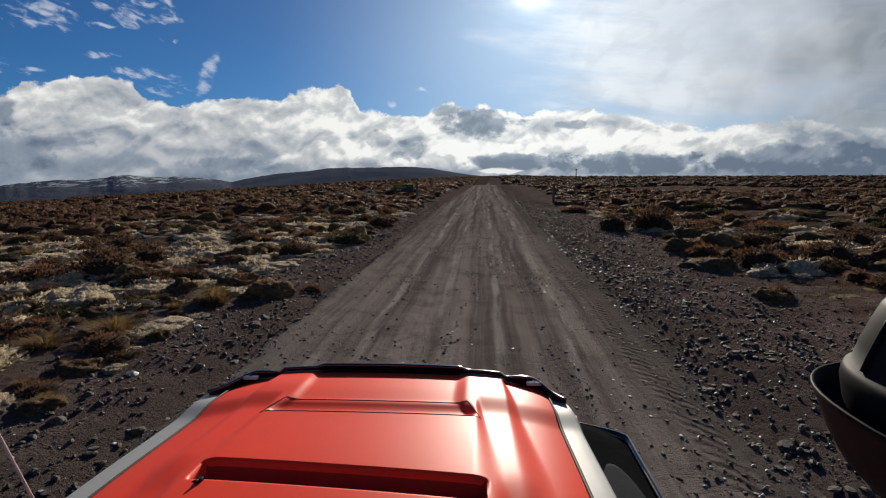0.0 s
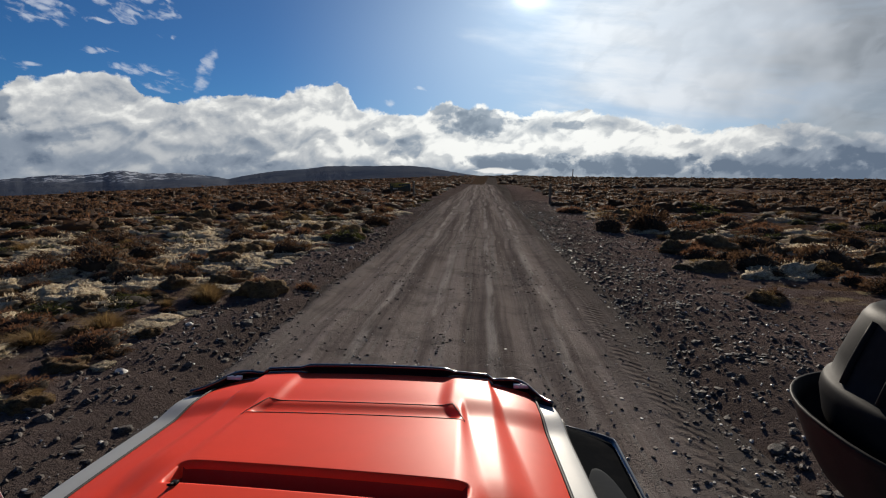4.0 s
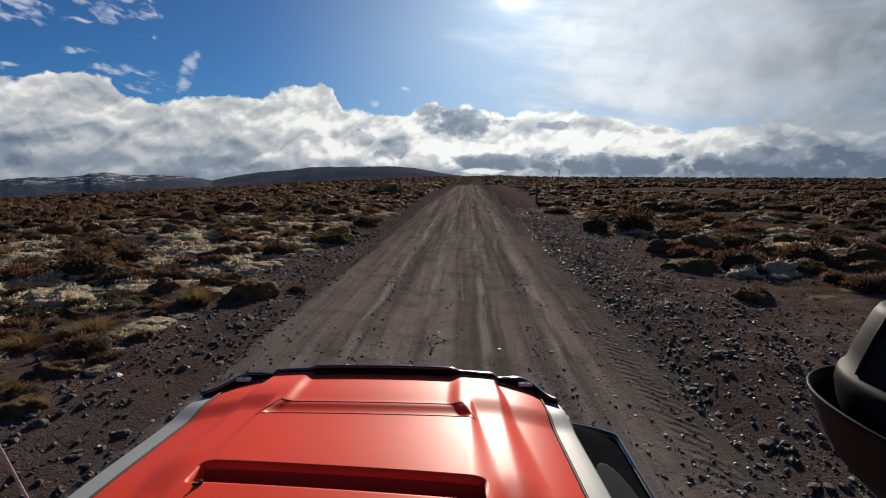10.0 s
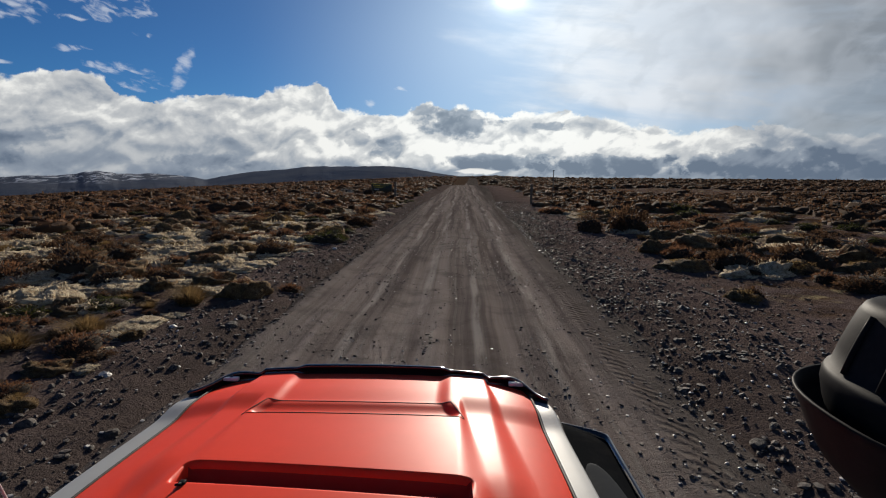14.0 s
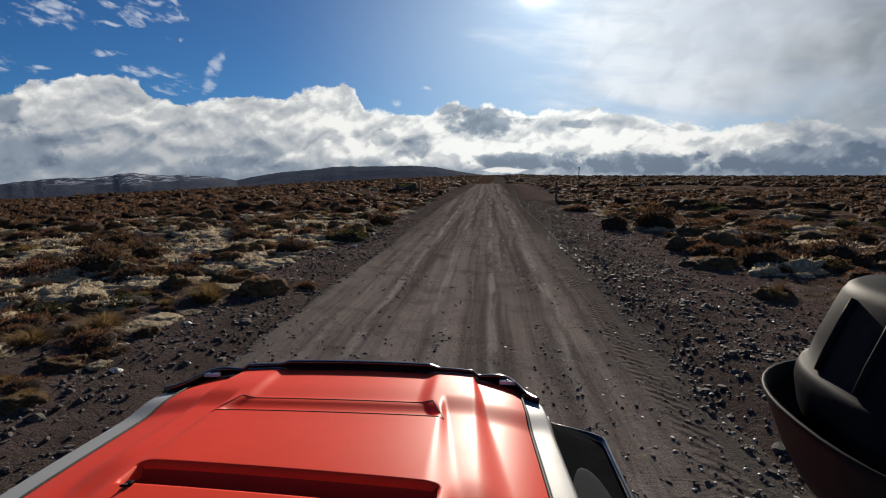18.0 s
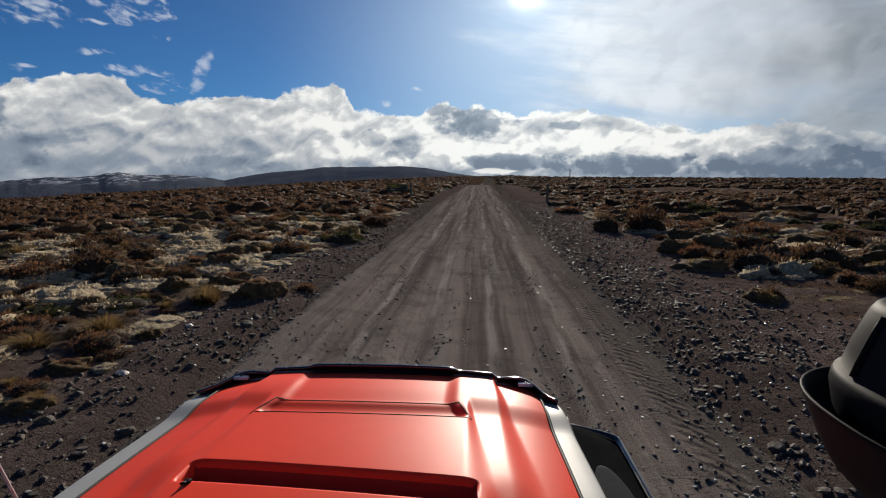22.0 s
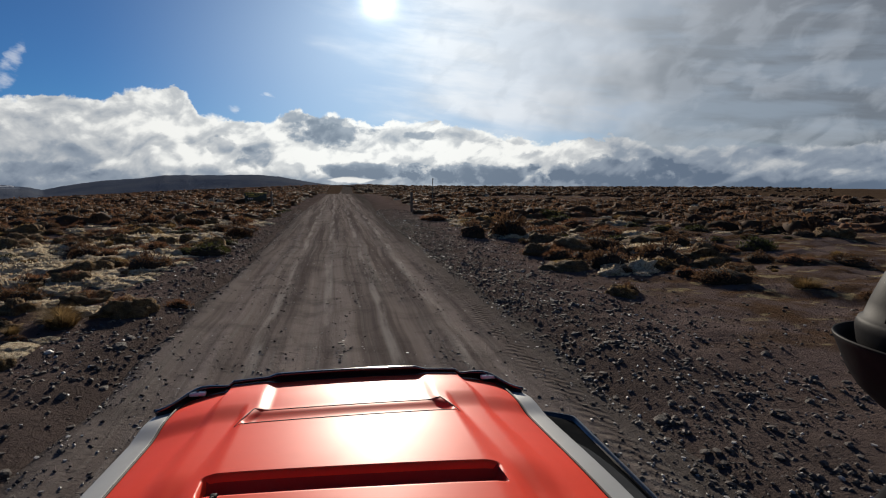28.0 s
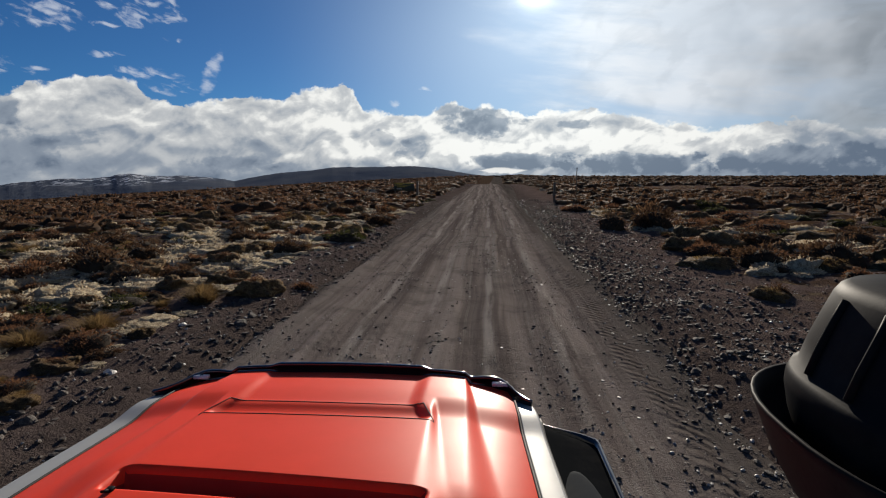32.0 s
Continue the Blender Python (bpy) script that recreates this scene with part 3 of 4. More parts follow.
SKYLINE = ((-75, -1.6), (-50, -1.4), (-42.5, -1.04), (-40.6, -0.71), (-37.5, -0.38), (-35.5, -0.40), (-32.7, 0.02), (-30.7, -0.29), (-28.4, -0.26), (-25.6, -0.53),
           (-24.1, -0.81), (-22.1, -0.40), (-20.0, -0.04), (-16.8, 0.21), (-15.2, 0.48), (-10.9, 0.52), (-7.5, 0.56), (-5.3, 0.39), (-2.6, -0.12),
           (-0.3, -0.46), (3.0, -0.36), (6.7, -0.5), (24.0, -0.7))


def crest(a):
    """Height of the far skyline in degrees over the bearing a."""
    e = float(np.interp(a, [p[0] for p in SKYLINE], [p[1] for p in SKYLINE]))
    return e + 0.07 * noise.noise((a * 1.3, 4, 0)) + 0.04 * noise.noise((a * 3.7, 9, 0))


def hills():
    aa, rr = np.linspace(-75, 24, 420), np.linspace(2900, 4650, 40)
    verts = []
    for r in rr:
        for a in aa:
            x, y = r * math.sin(radians(a)), r * math.cos(radians(a))
            rise = math.sin(math.pi * min(1.0, (r - 2900) / 2000) ** 0.9)
            base = lie(x, y)
            peak = EYE + 3900 * math.tan(radians(crest(a)))
            k = noise.fractal((x * 0.0024, y * 0.0024, 0), 0.9, 2.1, 5)
            verts.append((x, y, base - 12 + max(0.0, peak - base + 12) * rise * (0.93 + 0.12 * k * (1 - 0.6 * rise))))
    n = len(aa)
    faces = [(j * n + i, j * n + i + 1, (j + 1) * n + i + 1, (j + 1) * n + i) for j in range(len(rr) - 1) for i in range(n - 1)]
    tagged(new("backdrop", mesh_of("backdrop", verts, faces, HILL)), "far hills with patches of snow, haze painted in as blue-grey", "hills", "", "structure")


hills()


# ---- the car ----
MID = -0.36             # the car's middle; the eye sits right of it
car = new("pickup_car")
car.location = (MID, 0, 0)
tagged(car, "white pickup with an orange-red bonnet, standing on the gravel track", "car")
FRONT, REAR = 2.47, 1.18


def half_width(y):
    return 0.748 - 0.078 * (y - 1.18) / 1.29 - 0.012 * smooth(y, 2.3, 2.5) ** 2


def bonnet_z(s, y):
    """Skin of the bonnet: a raised middle with two flutes each side, a shallow front pocket and a rear step."""
    a = abs(s)
    z = 1.195 - 0.020 * smooth(y, 1.5, 2.2) - 0.022 * smooth(y, 2.15, 2.5) ** 2 - 0.010 * (a / 0.72) ** 2 - 0.045 * (a / 0.72) ** 6
    t, q = min(1.0, max(0.0, (2.2 - y) / 0.75)), min(1.0, max(0.0, (2.44 - y) / 0.95))
    z -= 0.017 * smooth(a, 0.380, 0.392 + 0.105 * t) * smooth(t, 0.0, 0.2)
    z -= 0.021 * smooth(a, 0.488 + 0.03 * q, 0.505 + 0.13 * q)
    # front pocket, wider at its rear edge
    w = 0.355 + 0.045 * smooth(y, 2.16, 2.0)
    fore = 1 - smooth(a, w - 0.05, w)
    z -= 0.022 * fore * smooth(y, 1.985, 2.03) * (1 - 0.85 * smooth(y, 2.05, 2.16))
    # trough that runs to the front edge
    z -= 0.009 * (1 - smooth(a, 0.29, 0.345)) * smooth(y, 2.1, 2.16) * (1 - 0.5 * smooth(y, 2.3, 2.46))
    # rear groove, a little askew
    y = y + 0.07 * s
    z -= 0.085 * (1 - smooth(a, 0.405, 0.425)) * (1 - smooth(y, 1.568, 1.580)) * smooth(y, 1.462, 1.495)
    z -= 0.018 * smooth(a, 0.44, 0.5) * (1 - smooth(a, 0.56, 0.63)) * (1 - smooth(y, 1.40, 1.66))
    return z


def bonnet():
    us = np.linspace(-1, 1, 221)
    ys = np.linspace(REAR, FRONT, 190)
    verts, n = [], len(us)
    for y in ys:
        for u in us:
            s = u * half_width(y)
            bow = 0.045 * (1 - u * u)
            y1 = y - 0.07 * s * smooth(y, 1.2, 1.42) * (1 - smooth(y, 1.66, 2.0))
            v = y1 + (bow - 0.03) * smooth(y, 2.2, FRONT)
            verts.append((s, v, bonnet_z(s, y1)))
    m = len(ys)
    faces = [(j * n + i, j * n + i + 1, (j + 1) * n + i + 1, (j + 1) * n + i) for j in range(m - 1) for i in range(n - 1)]
    # turned-down front lip
    k = len(verts)
    verts += [(x, y + 0.02, z - 0.06) for x, y, z in verts[(m - 1) * n:m * n]]
    faces += [((m - 1) * n + i, (m - 1) * n + i + 1, k + i + 1, k + i) for i in range(n - 1)]
    # faces inside the rear groove get the painted shade, the rest the red
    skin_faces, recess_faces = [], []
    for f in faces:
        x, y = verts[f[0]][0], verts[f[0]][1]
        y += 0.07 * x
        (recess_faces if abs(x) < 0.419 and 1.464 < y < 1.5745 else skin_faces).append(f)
    skin = part("bonnet", mesh_of("bonnet", verts, skin_faces, RED), None, car, "orange-red bonnet with raised middle")
    order = sorted({k for f in recess_faces for k in f})
    at = {k: i for i, k in enumerate(order)}
    part("recess", mesh_of("recess", [verts[k] for k in order], [tuple(at[k] for k in f) for f in recess_faces], RECESS_SHADE), None, skin, "recessed strip of the bonnet, its shade painted dark maroon")
    # the inlaid panel line round the front pocket
    bm = bmesh.new()
    for y0, y1 in ((2.128, 2.128), (1.986, 1.986)):
        w = 0.352 if y0 > 2.1 else 0.402
        tube(bm, [(u * w, y0, bonnet_z(u * w, y0) + 0.0004) for u in np.linspace(-1, 1, 40)], 0.0015, 6)
    for s in (-1, 1):
        tube(bm, [(s * (0.352 + 0.05 * u), 2.128 - 0.142 * u, bonnet_z(s * (0.352 + 0.05 * u), 2.128 - 0.142 * u) + 0.0004) for u in np.linspace(0, 1, 14)], 0.0015, 6)
    part("panel_line", bm, GAP, skin, "dark seam round the pocket")
    # shut lines
    for s in (-1, 1):
        bm = tube(bmesh.new(), [(s * half_width(y) * 1.003, y, bonnet_z(s * half_width(y), y) + 0.0005) for y in np.linspace(REAR, 2.36, 50)], 0.005, 6)
        part("shut_line", bm, GAP, skin)
    # washer jets
    for s in (-0.37, 0.37):
        bm = bmesh.new()
        slab(bm, (s - 0.009, 1.468, bonnet_z(s, 1.475) - 0.003), (s + 0.009, 1.488, bonnet_z(s, 1.475) + 0.008), 0.003)
        tube(bm, [(s, 1.468, bonnet_z(s, 1.475) + 0.005), (s - 0.006, 1.452, bonnet_z(s, 1.475) + 0.011)], [0.005, 0.003], 8)
        part("washer_jet", bm, BLACK_PLASTIC, skin)


bonnet()


def fender(side):
    """White wing top beside the bonnet, its outer face and the dark arch flare."""
    verts, faces = [], []
    ys = np.linspace(1.0, 2.40, 60)
    prof = ((0.007, -0.004), (0.008, 0.0), (0.010, 0.001), (0.013, 0.001), (0.040, 0.001), (0.070, 0.0), (0.074, -0.001), (0.077, -0.004), (0.079, -0.009), (0.080, -0.03), (0.088, -0.2), (0.098, -0.42))
    for y in ys:
        w = half_width(y)
        for dx, dz in prof:
            narrow = 1 - 0.12 * smooth(y, 2.05, 2.4)
            verts.append((side * (w + dx * narrow), y, bonnet_z(w, y) + dz - 0.02 * smooth(y, 2.2, 2.4)))
    n = len(prof)
    faces = [(j * n + i, j * n + i + 1, (j + 1) * n + i + 1, (j + 1) * n + i)[::side] for j in range(len(ys) - 1) for i in range(n - 1)]
    wing = part("fender", mesh_of("fender", verts, faces, WHITE), None, car, "white front wing")
    seam = [(side * (half_width(y) + 0.081), y, bonnet_z(half_width(y), y) - 0.022) for y in np.linspace(1.05, 2.2, 40)]
    part("seam", tube(bmesh.new(), seam, 0.007, 6), GAP, wing, "dark seam beside the lamp")
    # flare: an arched band over the wheel
    bm, rings = bmesh.new(), []
    for k in range(41):
        a = math.pi * (0.02 + 0.96 * k / 40)
        cy, cz, r = 1.62, 0.40, 0.42
        y, z = cy + r * math.cos(a) * 1.12, cz + r * math.sin(a) * 1.18
        out = 0.90 + 0.05 * math.sin(a) ** 0.5
        ring = [(0.80, y, z + 0.05), (0.86, y, z + 0.056), (out - 0.02, y, z + 0.035), (out, y, z), (out - 0.01, y, z - 0.05), (0.80, y, z - 0.05)]
        rings.append([bm.verts.new((side * p[0], p[1], p[2])) for p in ring])
    loft(bm, rings)
    part("arch_flare", bm, GRAPHITE, wing, "graphite wheel-arch flare")
    return wing


fender(1)
fender(-1)


def guard():
    """Smoked acrylic shield along the bonnet's front edge, higher in the middle, wrapping round the corners."""
    bm, rings = bmesh.new(), []
    for k in range(121):
        u = -1 + 2 * k / 120
        a = abs(u)
        s = u * 0.745
        y = 2.505 - 0.05 * a ** 2 - 0.17 * smooth(a, 0.80, 1.0) ** 1.6
        base = bonnet_z(min(0.69, abs(s)), 2.46) - 0.01
        up = 0.022 + 0.020 * (1 - smooth(a, 0.40, 0.47)) + 0.024 * smooth(a, 0.62, 0.84)
        lean = 0.030
        ring = ((y - 0.006, base - 0.07), (y - 0.004, base + 0.002), (y + lean * 0.4, base + up * 0.6), (y - 0.012, base + up),
                (y + 0.004, base + up + 0.004), (y + lean, base + up * 0.6), (y + 0.012, base - 0.07))
        rings.append([bm.verts.new((s, yy, zz)) for yy, zz in ring])
    loft(bm, rings)
    shield = part("bonnet_guard", bm, BLACK_GLOSS, car, "glossy black bonnet guard")
    for s in (-0.62, 0.63):
        z = bonnet_z(0.6, 2.46)
        part("clip", slab(bmesh.new(), (s - 0.035, 2.426, z + 0.010), (s + 0.03, 2.452, z + 0.026), 0.004), CLIP, shield, "bright pale clip")
        part("screw", slab(bmesh.new(), (s - 0.008, 2.434, z + 0.024), (s + 0.004, 2.444, z + 0.029), 0.002), BLACK_GLOSS, shield)


guard()


def headlamp_guard(side):
    """Clear black-edged shield over the headlamp, standing out from the wing."""
    high = 0.965 if side > 0 else 0.82
    bm, rings = bmesh.new(), []
    for k in range(25):
        u = k / 24
        y = 2.46 - 0.95 * u
        x = 0.74 + 0.24 * smooth(u, 0, 0.18) + 0.03 * u
        z = high - 0.03 * u
        rings.append([bm.verts.new((side * (x + dx), y, z + dz)) for dx, dz in ((0, 0.012), (0.012, 0.014), (0.02, 0.0), (0.022, -0.12), (0.0, -0.12))])
    loft(bm, rings)
    part("headlamp_guard", bm, BLACK_GLOSS, car, "black headlamp guard rim")
    verts, faces = [], []
    for k in range(25):
        u = k / 24
        y = 2.45 - 0.95 * u
        x1 = 0.74 + 0.24 * smooth(u, 0, 0.18) + 0.03 * u
        x0 = half_width(min(y, 2.4)) + 0.06
        for q in range(4):
            x = x0 + (x1 - x0) * q / 3
            verts.append((side * x, y, high + 0.05 - 0.03 * u - 0.055 * q / 3))
    faces = [(j * 4 + i, j * 4 + i + 1, j * 4 + i + 5, j * 4 + i + 4)[::side] for j in range(24) for i in range(3)]
    lamp = part("headlamp", mesh_of("headlamp", verts, faces, GRAPHITE), None, car, "dark grey lamp and wing corner")
    v, f = dome(3, 0.085, 0.50, 0.028, 0.0, 32, 8, 0.02)
    part("lens", mesh_of("lens", [(side * 0.872 + p[0], 1.56 + p[1], high + 0.008 + p[2]) for p in v], f, LENS_GREY), None, lamp, "pale grey lamp lens")


headlamp_guard(1)
headlamp_guard(-1)


def oval(cx, cy, z, rx, ry, n=40, power=2.6, tilt=0.0, turn=0.0):
    out = []
    for k in range(n):
        a = k * math.tau / n
        c, s = math.cos(a), math.sin(a)
        x, y = rx * math.copysign(abs(c) ** (2 / power), c), ry * math.copysign(abs(s) ** (2 / power), s)
        x, y = x * math.cos(turn) - y * math.sin(turn), x * math.sin(turn) + y * math.cos(turn)
        out.append((cx + x, cy + y, z + tilt * x))
    return out


def snorkel():
    """Black air intake on the right windscreen pillar: tube, round rain bowl and a tapered ribbed head."""
    cx, cy = 0.682 - MID, 0.75

    def stack(rows):
        bm = bmesh.new()
        return loft(bm, [[bm.verts.new(p) for p in oval(cx + dx, cy + dy, z, rx, ry, 48, power)] for z, rx, ry, dx, dy, power in rows])

    body = part("snorkel", stack((
        (0.98, 0.05, 0.06, -0.25, 0.30, 2.3), (1.08, 0.05, 0.06, -0.17, 0.22, 2.3), (1.28, 0.055, 0.065, -0.05, 0.10, 2.3), (1.48, 0.06, 0.075, 0, 0.02, 2.3),
        (1.58, 0.075, 0.09, 0, 0, 2.4), (1.61, 0.112, 0.138, 0, 0, 2.4), (1.64, 0.140, 0.170, 0, 0, 2.4), (1.67, 0.156, 0.189, 0, 0, 2.4), (1.70, 0.167, 0.202, 0, 0, 2.4),
        (1.722, 0.175, 0.212, 0, 0, 2.4), (1.731, 0.179, 0.216, 0, 0, 2.4), (1.735, 0.178, 0.215, 0, 0, 2.4), (1.734, 0.174, 0.211, 0, 0, 2.4), (1.715, 0.167, 0.203, 0, 0, 2.4), (1.69, 0.158, 0.193, 0, 0, 2.4))),
        BLACK_PLASTIC, car, "black plastic air intake on the pillar")
    rows = ((1.685, 0.132, 0.166, 0, 0, 2.4), (1.72, 0.143, 0.176, 0, 0, 2.4), (1.748, 0.148, 0.180, 0, 0, 2.4), (1.761, 0.147, 0.178, 0, 0, 2.4), (1.768, 0.142, 0.173, 0, 0, 2.5),
            (1.772, 0.134, 0.165, 0, 0, 2.6), (1.80, 0.127, 0.157, 0.002, 0, 2.7), (1.83, 0.118, 0.148, 0.005, 0, 2.8), (1.853, 0.111, 0.141, 0.007, 0, 2.8),
            (1.862, 0.106, 0.136, 0.008, 0, 2.8), (1.867, 0.097, 0.128, 0.008, 0, 2.8), (1.869, 0.06, 0.09, 0.008, 0, 2.6))
    part("intake_head", stack(rows), BLACK_PLASTIC, body, "tapered black intake head with a flat cap")
    # two raised ribs up the inner side
    for turn in (168, 184):
        c, n = math.cos(radians(turn)), math.sin(radians(turn))
        line = []
        for z, rx, ry, dx, dy, power in rows[5:9]:
            line.append((cx + dx + 1.01 * rx * math.copysign(abs(c) ** (2 / power), c), cy + dy + 1.01 * ry * math.copysign(abs(n) ** (2 / power), n), z))
        part("rib", tube(bmesh.new(), line, 0.0045, 8), BLACK_PLASTIC, body)
    bm = bmesh.new()
    slab(bm, (cx - 0.118, cy - 0.06, 1.50), (cx - 0.085, cy - 0.03, 1.63), 0.006)
    part("bracket", bm, WHITE, body, "pale bracket under the bowl")


snorkel()


def aerial():
    base = Vector((-0.79, 1.42, 1.10))
    tip = Vector((-1.14, 1.325, 2.17))
    bm = tube(bmesh.new(), [base, base + Vector((0, 0, 0.03))], [0.014, 0.01], 12)
    foot = part("aerial_base", bm, BLACK_PLASTIC, car)
    bm = tube(bmesh.new(), [base + (tip - base) * u for u in np.linspace(0, 1, 10)], [0.0045 - 0.002 * u for u in np.linspace(0, 1, 10)], 8)
    part("aerial_rod", bm, AERIAL, foot, "thin pale whip aerial")


aerial()


def wheel(x, y):
    r = 0.40
    bm, rings = bmesh.new(), []
    for dx, rr in ((-0.11, 0.28), (-0.125, 0.34), (-0.11, 0.385), (-0.07, r), (0.07, r), (0.11, 0.385), (0.125, 0.34), (0.11, 0.28)):
        rings.append([bm.verts.new((x + dx, y + rr * math.cos(k * math.tau / 48), r + rr * math.sin(k * math.tau / 48))) for k in range(48)])
    loft(bm, rings)
    tyre = part("wheel", bm, RUBBER, car, "dusty off-road tyre")
    bm = bmesh.new()
    side = math.copysign(1, x)
    bmesh.ops.create_cone(bm, cap_ends=True, segments=32, radius1=0.25, radius2=0.22, depth=0.05,
                          matrix=Matrix.Translation((x + side * 0.115, y, r)) @ Matrix.Rotation(side * math.pi / 2, 4, "Y"))
    part("rim", bm, GRAPHITE, tyre)


for x in (-0.78, 0.78):
    for y in (1.62, -1.55):
        wheel(x, y)


def cab():
    """Nose, cab, glass and tray of the car behind and below the bonnet."""
    part("bumper", slab(bmesh.new(), (-0.86, 2.30, 0.48), (0.86, 2.62, 0.78), 0.06, 3), GRAPHITE, car)
    grille = part("grille", slab(bmesh.new(), (-0.62, 2.40, 0.78), (0.62, 2.50, 1.02), 0.02), BLACK_PLASTIC, car)
    for z in (0.84, 0.90, 0.96):
        part("bar", slab(bmesh.new(), (-0.58, 2.49, z - 0.012), (0.58, 2.515, z + 0.012), 0.004), STEEL, grille)
    part("chassis", slab(bmesh.new(), (-0.70, -2.5, 0.40), (0.70, 2.35, 0.62), 0.03), BLACK_PLASTIC, car)
    part("engine_bay", slab(bmesh.new(), (-0.66, 1.10, 0.62), (0.66, 2.30, 1.02), 0.03), BLACK_PLASTIC, car)
    for s in (-1, 1):
        door = part("door", slab(bmesh.new(), (s * 0.80, -0.95, 0.55), (s * 0.88, 1.02, 1.16), 0.03), WHITE, car)
        part("door_handle", slab(bmesh.new(), (s * 0.88, -0.10, 1.02), (s * 0.905, 0.10, 1.05), 0.008), GRAPHITE, door)
        bm = bmesh.new()
        vs = [bm.verts.new(p) for p in ((s * 0.83, 0.92, 1.17), (s * 0.83, -0.92, 1.17), (s * 0.72, -0.70, 1.66), (s * 0.72, 0.14, 1.66))]
        bm.faces.new(vs)
        bmesh.ops.solidify(bm, geom=bm.faces[:], thickness=0.006)
        part("side_window", bm, GLASS, door, "clear side window")
        bm = tube(bmesh.new(), [(s * 0.80, 1.10, 1.13), (s * 0.70, 0.18, 1.68)], 0.03, 10)
        part("pillar", bm, WHITE, car)
        bm = tube(bmesh.new(), [(s * 0.82, -0.96, 1.14), (s * 0.71, -0.74, 1.68)], 0.04, 10)
        part("pillar", bm, WHITE, car)
        part("tray_side", slab(bmesh.new(), (s * 0.80, -2.55, 0.60), (s * 0.88, -1.0, 1.16), 0.02), WHITE, car)
    part("roof", slab(bmesh.new(), (-0.74, -0.80, 1.66), (0.74, 0.22, 1.74), 0.035, 3), WHITE, car)
    bm = bmesh.new()
    bm.faces.new([bm.verts.new(p) for p in ((-0.76, 1.12, 1.14), (0.76, 1.12, 1.14), (0.68, 0.20, 1.67), (-0.68, 0.20, 1.67))])
    bmesh.ops.solidify(bm, geom=bm.faces[:], thickness=0.006)
    part("windscreen", bm, GLASS, car, "clear windscreen")
    part("cowl", slab(bmesh.new(), (-0.72, 1.06, 1.06), (0.72, 1.18, 1.12), 0.02), BLACK_PLASTIC, car)
    part("cab_floor", slab(bmesh.new(), (-0.78, -0.95, 0.56), (0.78, 1.08, 0.66), 0.02), BLACK_PLASTIC, car)
    part("cab_back", slab(bmesh.new(), (-0.78, -0.98, 0.62), (0.78, -0.90, 1.66), 0.03), WHITE, car)
    part("tray_floor", slab(bmesh.new(), (-0.80, -2.55, 0.62), (0.80, -1.0, 0.68), 0.01), BLACK_PLASTIC, car)
    part("tailgate", slab(bmesh.new(), (-0.80, -2.60, 0.62), (0.80, -2.54, 1.14), 0.02), WHITE, car)


cab()


# ---- shrubs, tussocks, moss, stones ----
rnd = random.Random(7)


def leaf_cloud(seed, count, rx, ry, h, leaf, spikes=0.3, lobes=4):
    """Vertices and faces of small leaves on several noisy domes that run into one another."""
    r = random.Random(seed)
    domes = [(0.0, 0.0, 1.0)] + [(r.uniform(-0.55, 0.55), r.uniform(-0.55, 0.55), r.uniform(0.45, 0.8)) for _ in range(lobes)]
    verts, faces = [], []
    for _ in range(count):
        dx, dy, k = r.choice(domes)
        a, u = r.uniform(0, math.tau), r.random() ** 0.8
        up = math.sqrt(max(0.0, 1 - u * u))
        d = Vector((math.cos(a) * u, math.sin(a) * u, up))
        q = 0.72 + 0.28 * r.random() + 0.35 * noise.noise(d * 2.2 + Vector((seed, dx, dy)))
        c = Vector(((dx + d.x * k * q) * rx, (dy + d.y * k * q) * ry, d.z * k * q * h))
        way = (d + Vector((r.gauss(0, 1), r.gauss(0, 1), r.gauss(0, 1) + 0.4)) * 0.6).normalized()
        side = way.cross(Vector((r.gauss(0, 1), r.gauss(0, 1), r.gauss(0, 1)))).normalized()
        s = leaf * r.uniform(0.6, 1.4)
        long = s * (1 + spikes * r.random() * 4)
        n = len(verts)
        verts += [c - side * s * 0.3, c + way * long * 0.5 + side * s * 0.35, c + way * long, c + way * long * 0.5 - side * s * 0.35]
        faces.append((n, n + 1, n + 2, n + 3))
    return verts, faces


def rock_shape(seed, squash=0.65):
    """An angular stone, about one metre across, cut by random planes."""
    r = random.Random(seed)
    bm = bmesh.new()
    bmesh.ops.create_icosphere(bm, subdivisions=2, radius=0.5)
    for v in bm.verts:
        v.co *= 1 + 0.22 * noise.noise(v.co * 2.4 + Vector((seed, 0, 0)))
    for _ in range(9):
        d = Vector((r.gauss(0, 1), r.gauss(0, 1), r.gauss(0, 0.8))).normalized()
        lim = r.uniform(0.28, 0.42)
        for v in bm.verts:
            k = v.co.dot(d)
            if k > lim:
                v.co -= d * (k - lim)
    for v in bm.verts:
        v.co.z *= squash
    me = bpy.data.meshes.new("rock")
    bm.to_mesh(me)
    bm.free()
    return me


